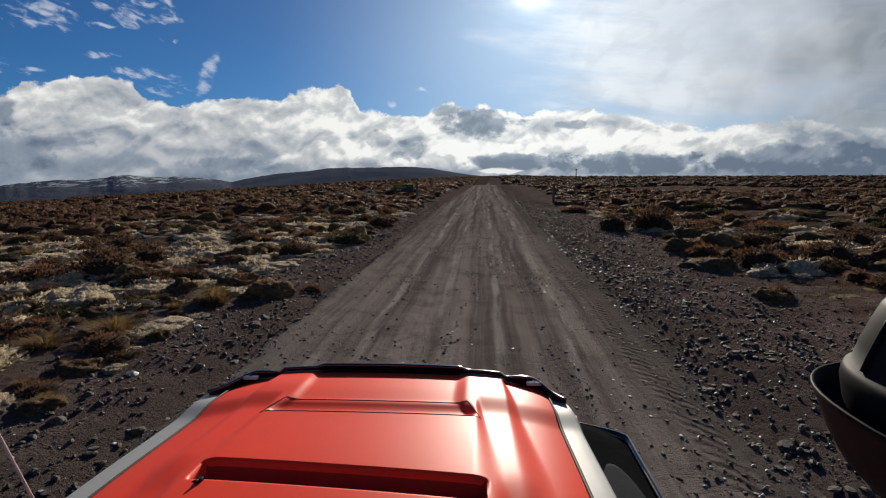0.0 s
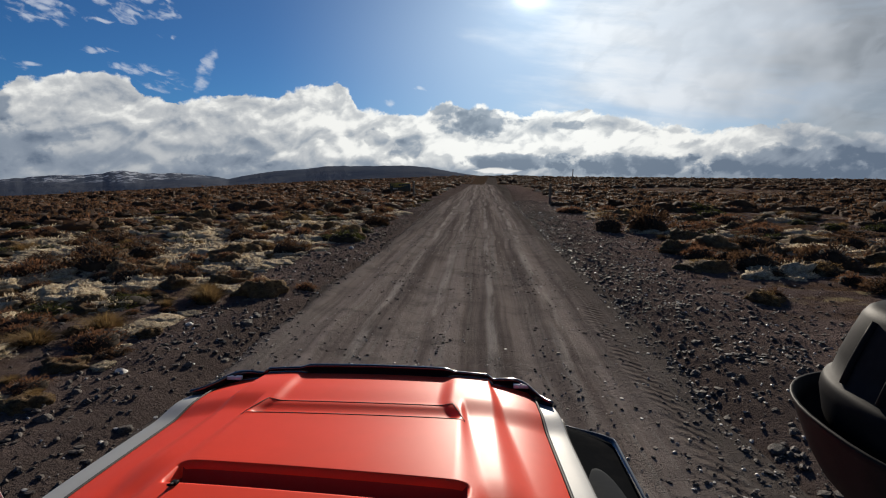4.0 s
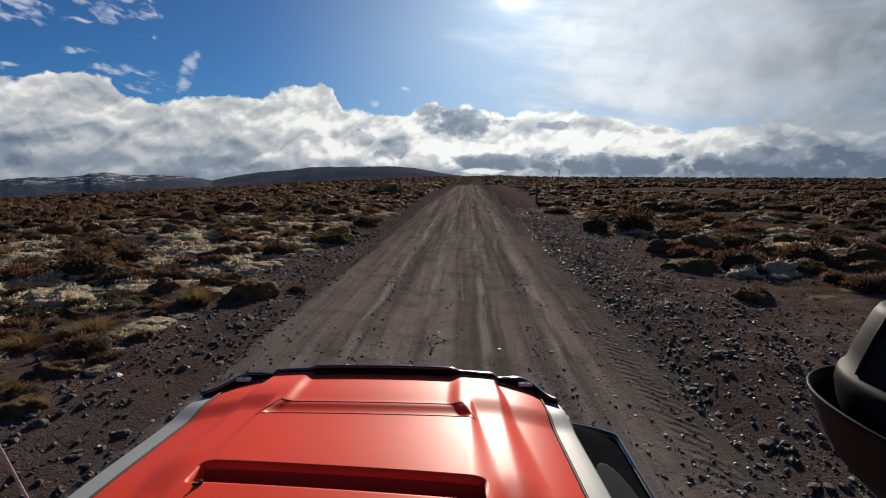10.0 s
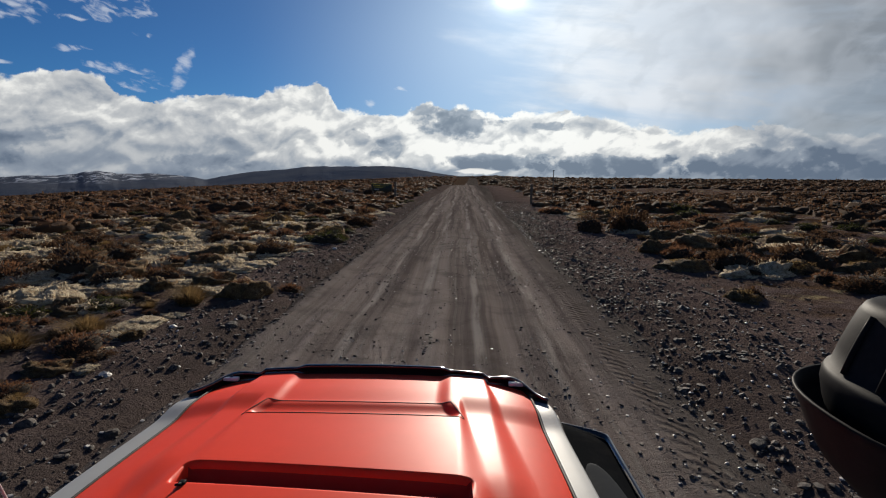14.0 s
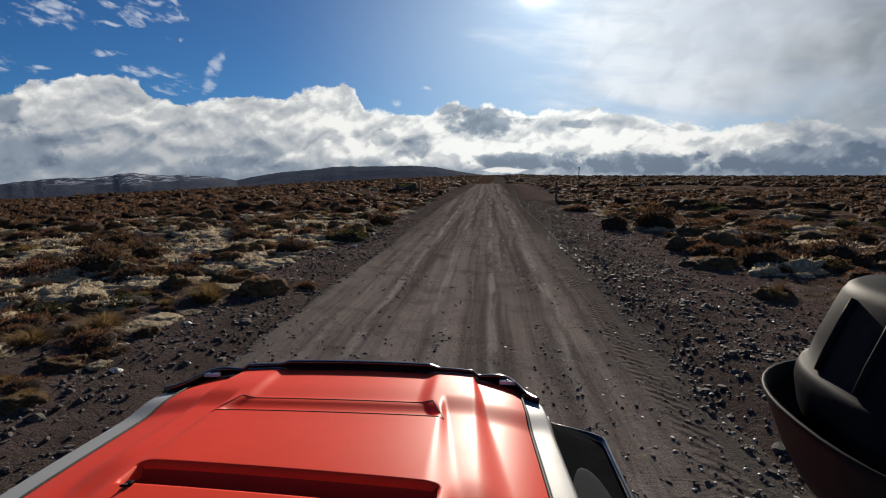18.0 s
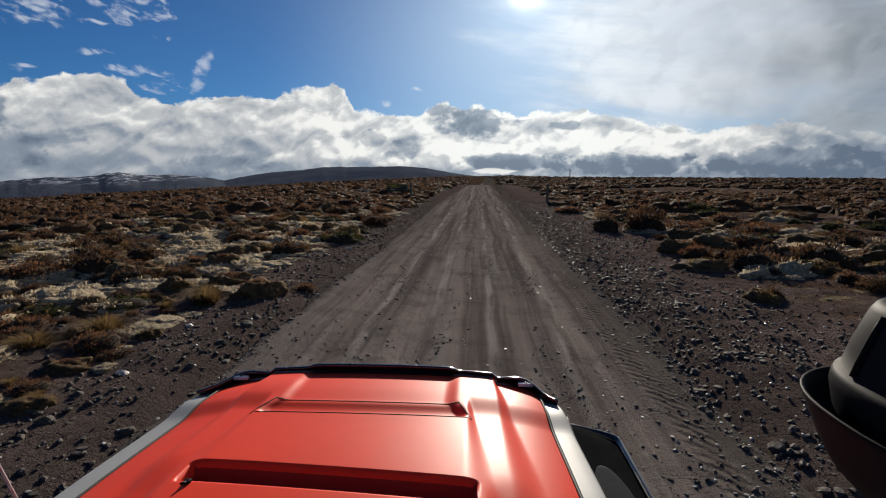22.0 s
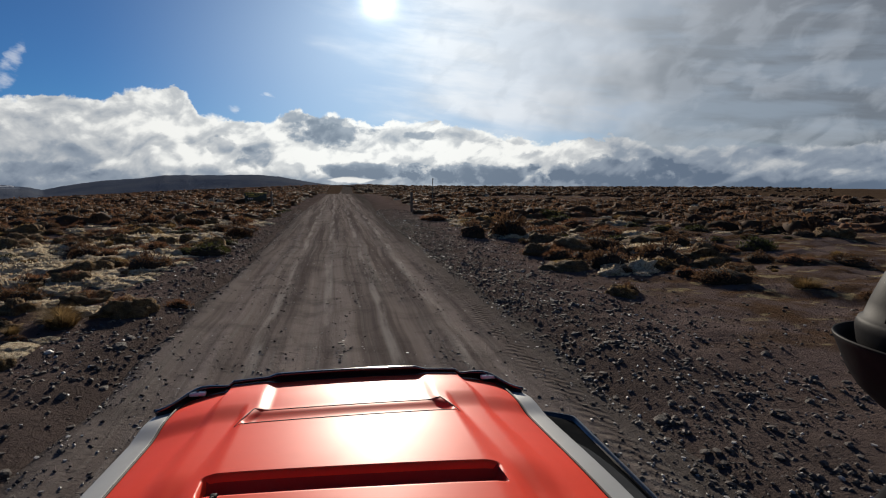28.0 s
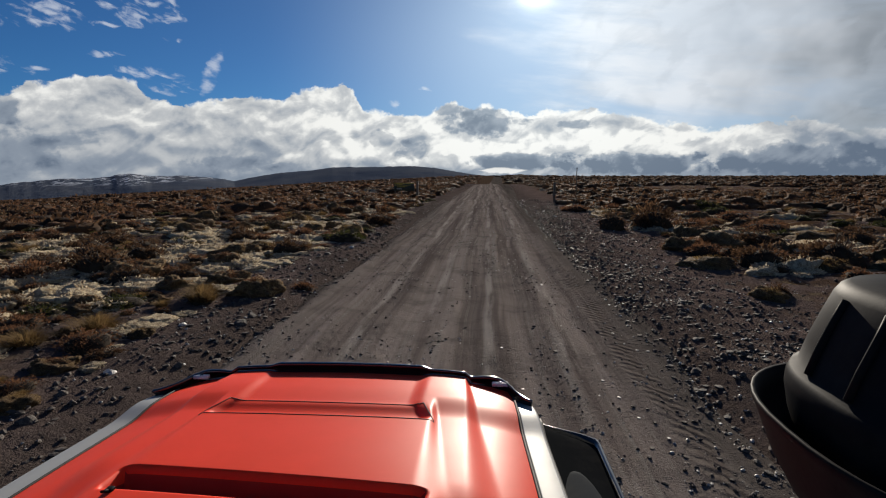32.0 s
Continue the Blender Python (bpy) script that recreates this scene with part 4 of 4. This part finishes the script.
def shrub_kind(name, label, category, leaf_mat, seed, size, count, leaf, spikes, heart=0.8):
    """One shrub of unit width: a dark brown inner dome is its base, leaves and twigs are parts."""
    rx, ry, h = size
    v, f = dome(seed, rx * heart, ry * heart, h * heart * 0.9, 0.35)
    ob = new(name, mesh_of(name, v, f, HEART_BROWN))
    tagged(ob, label, category)
    v, f = leaf_cloud(seed, count, rx, ry, h, leaf, spikes)
    tagged(part("foliage", mesh_of("foliage", v, f, leaf_mat), None, ob), kind="stuff")
    r = random.Random(seed)
    bm = bmesh.new()
    for _ in range(16):
        a, u = r.uniform(0, math.tau), r.uniform(0.3, 0.95)
        tip = Vector((math.cos(a) * rx * u, math.sin(a) * ry * u, h * math.sqrt(1 - u * u) * r.uniform(1.0, 1.25)))
        root = Vector((tip.x * 0.15, tip.y * 0.15, 0))
        tube(bm, [root, (root + tip) * 0.5 + Vector((0, 0, 0.05)), tip], [0.014, 0.009, 0.004], 5)
    tagged(part("brushwood", bm, TWIG, ob), kind="stuff")
    return ob


def tussock_kind(seed, height=0.42, count=650, mat=None):
    """A grass tuft: many arching blades from one foot, over a low dark brown mound."""
    r = random.Random(seed)
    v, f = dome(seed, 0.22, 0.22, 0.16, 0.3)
    ob = new("tussock", mesh_of("tussock", v, f, HEART_BROWN))
    tagged(ob, "golden-brown tussock grass on dark sand", "grass tuft")
    verts, faces = [], []
    for _ in range(count):
        a, u = r.uniform(0, math.tau), r.random() ** 0.6
        d = Vector((math.cos(a), math.sin(a), 0))
        root = d * u * 0.2 + Vector((0, 0, 0.04))
        hgt, out = height * r.uniform(0.55, 1.1) * (1 - 0.35 * u), 0.10 + 0.26 * u * r.uniform(0.6, 1.3)
        side = d.cross(Vector((0, 0, 1))) * 0.006
        p1, p2 = root + d * out * 0.35 + Vector((0, 0, hgt * 0.7)), root + d * out + Vector((0, 0, hgt))
        n = len(verts)
        verts += [root - side, root + side, p1 + side * 0.8, p1 - side * 0.8, p2]
        faces += [(n, n + 1, n + 2, n + 3), (n + 3, n + 2, n + 4)]
    tagged(part("straw", mesh_of("straw", verts, faces, mat or STRAW), None, ob), kind="stuff")
    return ob


def moss_kind(seed):
    v, f = dome(seed, 0.5, 0.42, 0.17, 0.45, 44, 14, 0.06)
    ob = new("moss_cushion", mesh_of("moss_cushion", v, f, MOSS))
    tagged(ob, "pale cream woolly moss cushion on dark sand", "moss")
    v, f = leaf_cloud(seed + 50, 700, 0.5, 0.42, 0.17, 0.026, 0.4)
    tagged(part("woolly_fringe", mesh_of("woolly_fringe", v, f, MOSS_LEAF), None, ob), kind="stuff")
    return ob


def hummock_kind(seed):
    v, f = dome(seed, 0.48, 0.44, 0.34, 0.5, 36, 12, 0.06)
    ob = new("brown_hummock", mesh_of("brown_hummock", v, f, BROWN_MOSS))
    tagged(ob, "rounded brown moss hummock with a dry fringe", "moss")
    v, f = leaf_cloud(seed + 50, 1700, 0.49, 0.45, 0.36, 0.017, 0.45, 2)
    tagged(part("dry_fringe", mesh_of("dry_fringe", v, f, HEATH_LEAF if seed % 2 else STRAW), None, ob), kind="stuff")
    return ob


def rock_kind(seed, mat):
    me = rock_shape(seed, 0.55 + 0.2 * (seed % 2))
    me.materials.append(mat)
    ob = new("rock", me)
    return tagged(ob, "angular dark basalt stone on the sand" if mat is STONE else "pale weathered stone lying on the sand", "rock")


kinds = {
    "dark": [shrub_kind("dark_shrub", "dense dark evergreen shrub with a wind-rounded crown", "shrub", SHRUB_LEAF, s, (0.5, 0.46, 0.42), 1500, 0.034, 0.3) for s in (1, 2, 3)],
    "heath": [shrub_kind("heath_bush", "rusty brown heath bush, dry and twiggy", "shrub", HEATH_LEAF, s, (0.5, 0.48, 0.36), 1400, 0.028, 0.6) for s in (11, 12, 13)],
    "olive": [shrub_kind("olive_shrub", "low olive-green shrub with small leaves", "shrub", GREEN_LEAF, s, (0.5, 0.45, 0.34), 1300, 0.03, 0.3) for s in (21, 22)],
    "straw": [tussock_kind(s) for s in (31, 32)],
    "moss": [moss_kind(s) for s in (41, 42, 43)],
    "hummock": [hummock_kind(s) for s in (45, 46, 47)],
    "rock": [rock_kind(s, STONE) for s in (51, 52, 53, 54)],
    "pale": [rock_kind(s, PALE_STONE) for s in (61, 62)],
}
GROUPS = {"dark": "dark shrubs of the plain", "heath": "heath bushes of the plain", "olive": "olive shrubs of the plain", "straw": "tussocks of the plain",
          "moss": "moss cushions of the plain", "hummock": "brown hummocks of the plain", "rock": "loose stones of the roadside", "pale": "loose pale stones of the roadside"}
used = set()


def surface(x, y):
    s = x - road_mid(y)
    return max(ground_z(x, y), road_z(s, y) + swell(x, y) if abs(s) < 2.8 else -99)


def plant(kind, x, y, width, tall=1.0, turn=None, sink=0.0):
    """Sets one thing of that kind on the ground; the first of each shape is used itself."""
    ob = rnd.choice(kinds[kind])
    turn = rnd.uniform(0, 360) if turn is None else turn
    low = 0.12 if kind in ("rock", "pale") else -0.01
    z = min(surface(x, y), surface(x + width * 0.3, y), surface(x - width * 0.3, y)) + low * width * tall - sink
    m = Matrix.LocRotScale((x, y, z), Euler((0, 0, radians(turn))), None)
    if ob.name in used:
        ob = copy_thing(ob, m)
    else:
        used.add(ob.name)
        ob.matrix_basis = m
    w = width / (0.5 if kind == "straw" else 1.0)
    ob.scale = (w, w * rnd.uniform(0.85, 1.15), w * tall)
    tagged(ob, group=GROUPS[kind])
    return ob


# named large plants beside the track: kind, right, ahead, width, height factor
NEAR = (
    ("hummock", -3.5, 9.1, 0.8, 0.9), ("heath", -2.9, 9.6, 0.45, 0.8), ("dark", -3.9, 5.9, 0.45, 0.6), ("hummock", 4.6, 9.4, 0.55, 0.9), ("dark", 4.9, 9.7, 0.5, 0.9),
    ("dark", 4.4, 20.0, 1.3, 1.1), ("dark", 5.8, 20.4, 1.7, 1.2), ("heath", 7.0, 20.0, 1.4, 0.8), ("hummock", 6.3, 17.6, 1.2, 0.9), ("moss", 7.4, 18.0, 0.9, 1.2),
    ("dark", 5.9, 12.4, 1.2, 1.0), ("moss", 6.4, 12.0, 0.9, 1.6), ("hummock", 7.0, 12.1, 0.9, 0.9), ("heath", 6.9, 11.0, 0.6, 0.9), ("dark", 8.0, 13.6, 1.4, 1.0),
    ("hummock", 9.3, 13.9, 1.1, 0.9), ("olive", 9.0, 18.0, 1.1, 0.8), ("heath", 10.0, 21.0, 1.2, 0.8), ("hummock", 5.0, 15.0, 0.9, 0.9),
)
LEFT = (
    ("dark", -7.6, 11.2, 1.5, 0.8), ("hummock", -6.6, 10.8, 1.2, 0.8), ("moss", -6.3, 8.6, 1.1, 1.0), ("moss", -7.0, 8.9, 1.0, 1.0), ("hummock", -5.2, 9.6, 0.65, 0.8),
    ("heath", -6.2, 12.2, 0.8, 0.7), ("hummock", -5.7, 13.4, 1.1, 0.8), ("dark", -4.6, 13.8, 1.1, 0.8), ("moss", -4.9, 12.0, 0.8, 1.1), ("moss", -5.3, 11.2, 0.7, 1.0),
    ("hummock", -3.9, 17.0, 1.2, 0.9), ("dark", -3.7, 21.0, 1.3, 0.9), ("heath", -5.4, 17.4, 1.1, 0.7), ("moss", -5.0, 15.4, 1.0, 1.0), ("heath", -5.9, 7.1, 0.7, 0.7),
    ("hummock", -7.6, 7.0, 0.9, 0.6), ("dark", -8.6, 8.6, 0.9, 0.7), ("straw", -4.6, 6.8, 0.4, 0.8),
)
MATS = (
    ("moss", -6.6, 9.2, 1.24, 0.8), ("moss", -8.3, 10.4, 1.36, 0.8), ("moss", -5.5, 12.6, 1.18, 0.8), ("moss", -7.3, 14.4, 1.49, 0.8), ("moss", -9.8, 13.2, 1.43, 0.8),
    ("moss", -5.9, 16.8, 1.36, 0.8), ("moss", -9.0, 17.5, 1.61, 0.8), ("moss", -6.8, 21.0, 1.61, 0.8), ("moss", 8.8, 15.6, 1.24, 0.8), ("moss", 10.5, 18.8, 1.36, 0.8),
    ("moss", -11.5, 11.0, 1.36, 0.8), ("moss", -12.5, 16.0, 1.61, 0.8),
)
taken = []
for k, x, y, w, tall in MATS:
    plant(k, x, y, w, tall)
for k, x, y, w, tall in NEAR + LEFT:
    plant(k, x, y, w, tall)
    taken.append((x, y, w))


def free(x, y, w):
    return all((x - a) ** 2 + (y - b) ** 2 > (0.33 * (w + c)) ** 2 for a, b, c in taken)


def in_view(x, y):
    return y > 1.6 and abs(x - 0.05 * y) < 0.98 * y + 2.5


def open_sand(x, y):
    """The bare flat off to the right of the track."""
    return x > 4 + 0.72 * y


tally = dict.fromkeys(kinds, 0)
# plants scattered over both sides, thinner near the track
made = 0
while made < 1200:
    y = 4 + 34 * rnd.random() ** 1.05
    x = rnd.choice((-1, -1, -1, 1)) * (3.6 + (4 + y * 0.85) * rnd.random() ** 1.35)
    s = abs(x - road_mid(y))
    edge = 3.9 + 1.1 * noise.noise((x * 0.3, y * 0.12, 2)) if x < 0 else 5.9 + 2.0 * noise.noise((x * 0.3, y * 0.12, 4))
    if s < edge * (0.85 if y > 12 else 1.0) or not in_view(x, y) or (open_sand(x, y) and rnd.random() < 0.85) or (x > 0 and noise.noise((x * 0.22, y * 0.16, 6)) < rnd.uniform(-0.3, 0.2)) or (x > 3 and y < 14 and s < 8.5 and rnd.random() < 0.85):
        continue
    k = rnd.choices(("dark", "heath", "olive", "straw", "moss", "hummock"), (9, 12, 4, 5, 42, 30) if x < 0 else (15, 12, 7, 8, 26, 32))[0]
    w = (0.28 + (1.0 if x < 0 else 1.35) * rnd.random() ** 1.5) * (0.36 if k == "straw" else 1)
    if tally[k] >= 285 or (k == "moss" and x > 0 and y < 15):
        continue
    if not free(x, y, w * 0.8):
        continue
    plant(k, x, y, w, rnd.uniform(0.5, 0.95))
    taken.append((x, y, w))
    made += 1
    tally[k] += 1

pads = []
# pale moss in broken patches between the bushes
for x0, y0, r0, count in (
        (-6.6, 9.0, 1.5, 26), (-8.6, 10.6, 1.6, 24), (-5.4, 12.4, 1.3, 22), (-7.2, 14.6, 2.0, 30), (-10.2, 13.4, 2.0, 26), (-5.6, 16.8, 1.6, 24),
        (-9.2, 18.0, 2.2, 28), (-6.6, 21.5, 2.0, 26), (-12.0, 16.0, 2.2, 22), (-7.4, 7.2, 1.1, 16), (-13.5, 21.0, 2.6, 24), (-5.2, 26.0, 1.8, 20),
        (6.4, 12.4, 1.2, 14), (8.6, 15.4, 1.6, 18), (10.4, 18.8, 2.0, 20), (6.8, 20.6, 1.6, 18), (9.0, 24.0, 2.2, 22), (6.0, 27.0, 1.8, 18)):
    for _ in range(count):
        a, q = rnd.uniform(0, math.tau), r0 * rnd.random() ** 0.6
        pads.append((x0 + q * math.cos(a), y0 + q * math.sin(a) * 1.2, rnd.uniform(0.25, 0.8), rnd.uniform(0.6, 1.2)))


def joined_pads(name, shapes, mat, label):
    """The moss pads of the broken patches as one object."""
    r, verts, faces, n = random.Random(5), [], [], 0
    for x, y, w, tall in pads:
        v, f = r.choice(shapes)
        a = r.uniform(0, math.tau)
        c, s = math.cos(a), math.sin(a)
        v = np.array([tuple(p) for p in v])
        verts.append(np.stack([(v[:, 0] * c - v[:, 1] * s) * w + x, (v[:, 0] * s + v[:, 1] * c) * w + y, v[:, 2] * w * tall + surface(x, y)], 1))
        faces += [tuple(k + n for k in q) for q in f]
        n += len(v)
    tagged(new(name, mesh_of(name, np.concatenate(verts).tolist(), faces, mat)), label, "moss", "", "stuff")


joined_pads("moss_patches", [dome(s, 0.5, 0.42, 0.16, 0.5, 26, 8, 0.06) for s in (41, 42, 43)], MOSS, "pale cream moss in broken patches between bushes")
joined_pads("moss_wool", [leaf_cloud(s, 260, 0.5, 0.42, 0.17, 0.034, 0.4) for s in (91, 92, 93)], MOSS_LEAF, "dry pale tips over the moss patches")

# larger loose stones along both margins
made = 0
while made < 290:
    y = 4 + 24 * rnd.random() ** 1.3
    s = rnd.choice((-1, -1, 1)) * (2.5 + abs(rnd.gauss(0.8, 1.1)))
    x = s + road_mid(y)
    w = 0.05 + 0.14 * rnd.random() ** 2.2
    if not in_view(x, y) or not free(x, y, w):
        continue
    plant("pale" if rnd.random() < 0.12 else "rock", x, y, w, rnd.uniform(0.7, 1.1), sink=w * 0.08)
    made += 1


def tumble(name, count, where, size, mat, label, category):
    """Very many small stones as one object."""
    shapes = []
    for s in range(5):
        r = random.Random(s + 70)
        bm = bmesh.new()
        bmesh.ops.create_icosphere(bm, subdivisions=1, radius=0.5)
        vs = np.array([v.co[:] for v in bm.verts]) * np.array([[r.uniform(0.7, 1.2), r.uniform(0.7, 1.1), r.uniform(0.4, 0.65)]])
        vs *= np.array([[r.uniform(0.55, 1.2)] for _ in vs])
        shapes.append((vs, np.array([[v.index for v in f.verts] for f in bm.faces])))
        bm.free()
    verts, faces, n = [], [], 0
    for _ in range(count):
        x, y = where()
        v, f = rnd.choice(shapes)
        d = size()
        a = rnd.uniform(0, math.tau)
        c, s = math.cos(a), math.sin(a)
        z = surface(x, y) + d * 0.12
        verts.append(np.stack([(v[:, 0] * c - v[:, 1] * s) * d + x, (v[:, 0] * s + v[:, 1] * c) * d + y, v[:, 2] * d + z], 1))
        faces.append(f + n)
        n += len(v)
    me = mesh_of(name, np.concatenate(verts).tolist(), np.concatenate(faces).tolist(), mat, flat=True)
    return tagged(new(name, me), label, category, "", "stuff")


def margin():
    while True:
        y = 1.8 + 38 * rnd.random() ** 1.35
        s = rnd.choice((-1, 1, 1)) * (2.2 + abs(rnd.gauss(0.7, 1.7)))
        if in_view(s, y) and noise.noise((s * 0.8, y * 0.5, 3)) > -0.6 + 0.7 * rnd.random():
            return s + road_mid(y), y


def crown():
    while True:
        y = 3.0 + 40 * rnd.random() ** 1.6
        s = rnd.uniform(-2.4, 2.4)
        if noise.noise((s * 1.2, y * 0.3, 8)) > rnd.uniform(-0.4, 0.5):
            return s + road_mid(y), y


def wild():
    while True:
        y = 1.8 + 42 * rnd.random() ** 1.4
        x = rnd.uniform(-1, 1) * (7 + y)
        if abs(x - road_mid(y)) > 3.0 and in_view(x, y):
            return x, y


tumble("margin_gravel", 19000, margin, lambda: 0.012 + 0.085 * rnd.random() ** 3.4, STONE, "dark broken gravel along the track margins", "gravel")
tumble("road_gravel", 7500, crown, lambda: 0.010 + 0.045 * rnd.random() ** 4, STONE, "small dark stones pressed in the track", "gravel")
tumble("pale_chips", 2600, crown, lambda: 0.010 + 0.032 * rnd.random() ** 2, PALE_STONE, "pale stone chips on the track", "gravel")
def verge():
    while True:
        y = 6.0 + 26 * rnd.random() ** 1.1
        s = rnd.choice((-1, 1, 1)) * (2.4 + abs(rnd.gauss(0.4, 1.9)))
        if in_view(s, y) and noise.noise((s * 0.5, y * 0.25, 13)) > rnd.uniform(-0.5, 0.4):
            return s + road_mid(y), y


tumble("verge_stones", 2700, verge, lambda: 0.03 + 0.085 * rnd.random() ** 2.6, STONE, "broken dark stones strewn over the verges", "gravel")
# pale chips whose light colour also stands for sun glints on the gravel
tumble("pale_grit", 2600, margin, lambda: 0.012 + 0.05 * rnd.random() ** 2.5, PALE_STONE, "pale chips among the margin gravel, glints put in as pale colour", "gravel")
tumble("sand_gravel", 11000, wild, lambda: 0.012 + 0.05 * rnd.random() ** 3, STONE, "scattered dark gravel on the sand", "gravel")


def far_cover(name, count, where, mats, size, label, leaves=40):
    """Far shrubs as one object: low domes set with a few dozen rough leaves each."""
    shapes = []
    for s in range(8):
        v, f = dome(s + 200, 0.46, 0.46, 0.30, 0.6, 8, 3)
        w, e = leaf_cloud(s + 230, leaves, 0.5, 0.5, 0.34, 0.09 if leaves > 20 else 0.12, 0.2, 2)
        n = len(v)
        shapes.append((np.array([tuple(p) for p in v + w]), [tuple(k for k in q) for q in f] + [tuple(k + n for k in q) for q in e]))
    verts, faces, n = [], [], 0
    for _ in range(count):
        x, y = where()
        v, f = rnd.choice(shapes)
        d, t = size(y), rnd.uniform(0.5, 1.0)
        a = rnd.uniform(0, math.tau)
        c, s = math.cos(a), math.sin(a)
        z = ground_z(x, y)
        verts.append(np.stack([(v[:, 0] * c - v[:, 1] * s) * d + x, (v[:, 0] * s + v[:, 1] * c) * d + y, v[:, 2] * d * t + z], 1))
        faces += [tuple(k + n for k in q) for q in f]
        n += len(v)
    me = mesh_of(name, np.concatenate(verts).tolist(), faces, mats)
    return tagged(new(name, me), label, "shrubs", "", "stuff")


def plain(side, y0, y1, power=1.6):
    def where():
        while True:
            y = y0 + (y1 - y0) * rnd.random() ** power
            x = rnd.choice(side) * (3.6 + (y * 0.95 + 4) * rnd.random())
            if abs(x - road_mid(y)) > (4.0 if x < 0 else 5.4) + noise.noise((y * 0.08, x, 0)) and in_view(x, y) and (y > 30 or abs(x) > 8 + 0.3 * y):
                if not (open_sand(x, y) and rnd.random() < 0.8) and noise.noise((x * 0.06, y * 0.04, 1)) > -0.25:
                    return x, y
    return where


far_cover("dark_scrub", 2200, plain((-1, 1), 10, 85, 1.2), SHRUB_LEAF, lambda y: rnd.uniform(0.5, 1.7), "dark shrubs over the plain")
far_cover("heath_scrub", 2300, plain((-1, -1, -1, 1), 10, 75, 1.2), HEATH_LEAF, lambda y: rnd.uniform(0.4, 1.2), "rusty heath over the plain")
far_cover("pale_scrub", 2600, plain((-1, -1, -1, 1), 10, 90, 1.2), MOSS, lambda y: rnd.uniform(0.3, 0.9), "pale moss cushions over the plain", 6)
far_cover("far_dark_scrub", 3500, plain((-1, 1), 65, 420, 1.5), SHRUB_LEAF, lambda y: rnd.uniform(0.6, 1.8) + y * 0.004, "far dark shrubs over the plain", 10)
far_cover("far_heath_scrub", 5500, plain((-1, -1, 1), 65, 500, 1.5), HEATH_LEAF, lambda y: rnd.uniform(0.5, 1.3) + y * 0.004, "far rusty heath over the plain", 10)


def far_right():
    while True:
        y = rnd.uniform(200, 430)
        x = rnd.uniform(6, 0.9 * y)
        if noise.noise((x * 0.02, y * 0.004, 3)) > -0.05 and math.hypot(x, y) < 470:
            return x, y


far_cover("skyline_scrub", 420, far_right, SHRUB_LEAF, lambda y: rnd.uniform(2.0, 4.6), "dark scrub along the far skyline", 24)


# ---- posts and the sign ----
def marker_pole(x, y, h=2.15):
    z = surface(x, y)
    bm = tube(bmesh.new(), [(0, 0, -0.3), (0, 0, h * 0.5), (0.015, 0, h)], [0.028, 0.027, 0.025], 10)
    ob = part("marker_pole", bm, TIMBER)
    ob.location = (x, y, z)
    tagged(ob, "slim dark timber snow pole beside the track", "post")
    part("cap", slab(bmesh.new(), (-0.035, -0.03, h), (0.06, 0.03, h + 0.04), 0.01), GRAPHITE, ob)


marker_pole(5.6, 36)


def short_post(x, y):
    ob = part("gate_post", slab(bmesh.new(), (-0.07, -0.07, -0.3), (0.07, 0.07, 1.25), 0.012), TIMBER)
    ob.location = (x, y, surface(x, y))
    tagged(ob, "short weathered timber post beside the track", "post", "posts at the bend")


short_post(-4.6, 40)
short_post(4.4, 37)


def park_sign(x, y):
    """Low dark board with a yellow top edge on two posts."""
    board = part("park_sign", slab(bmesh.new(), (-0.85, -0.03, 0.45), (0.85, 0.03, 1.02), 0.01), SIGN_GREEN)
    board.location = (x, y, surface(x, y))
    board.rotation_euler = (0, 0, radians(-12))
    tagged(board, "low dark green park sign with a yellow top edge", "sign")
    part("top_strip", slab(bmesh.new(), (-0.85, -0.034, 1.02), (0.85, 0.034, 1.07), 0.005), SIGN_YELLOW, board, "yellow strip")
    for s in (-0.78, 0.78):
        part("post", slab(bmesh.new(), (s - 0.05, 0.034, -0.3), (s + 0.05, 0.12, 1.06), 0.01), TIMBER, board)
    part("emblem", slab(bmesh.new(), (-0.74, -0.036, 0.86), (-0.66, -0.031, 0.96), 0.0), SIGN_YELLOW, board)
    text = bpy.data.curves.new("words", "FONT")
    text.body, text.size, text.extrude = "National Park", 0.115, 0.002
    words = bpy.data.objects.new("words", text)
    me = bpy.data.meshes.new_from_object(words)
    bpy.data.objects.remove(words)
    me.transform(Matrix.Translation((-0.05, -0.036, 0.87)) @ Matrix.Rotation(math.pi / 2, 4, "X"))
    me.materials.append(SIGN_YELLOW)
    part("lettering", me, None, board)
    part("text_bar", slab(bmesh.new(), (-0.6, -0.036, 0.88), (-0.1, -0.031, 0.95), 0.0), SIGN_YELLOW, board)
    for z, w in ((0.80, 0.9), (0.74, 0.7)):
        part("text_bar", slab(bmesh.new(), (-0.6, -0.036, z), (-0.6 + w, -0.031, z + 0.03), 0.0), SIGN_YELLOW, board)
    for x in (-0.55, -0.40, -0.25):
        part("pictogram", slab(bmesh.new(), (x - 0.05, -0.036, 0.56), (x + 0.05, -0.031, 0.66), 0.0), WHITE, board)


park_sign(-6.4, 46)
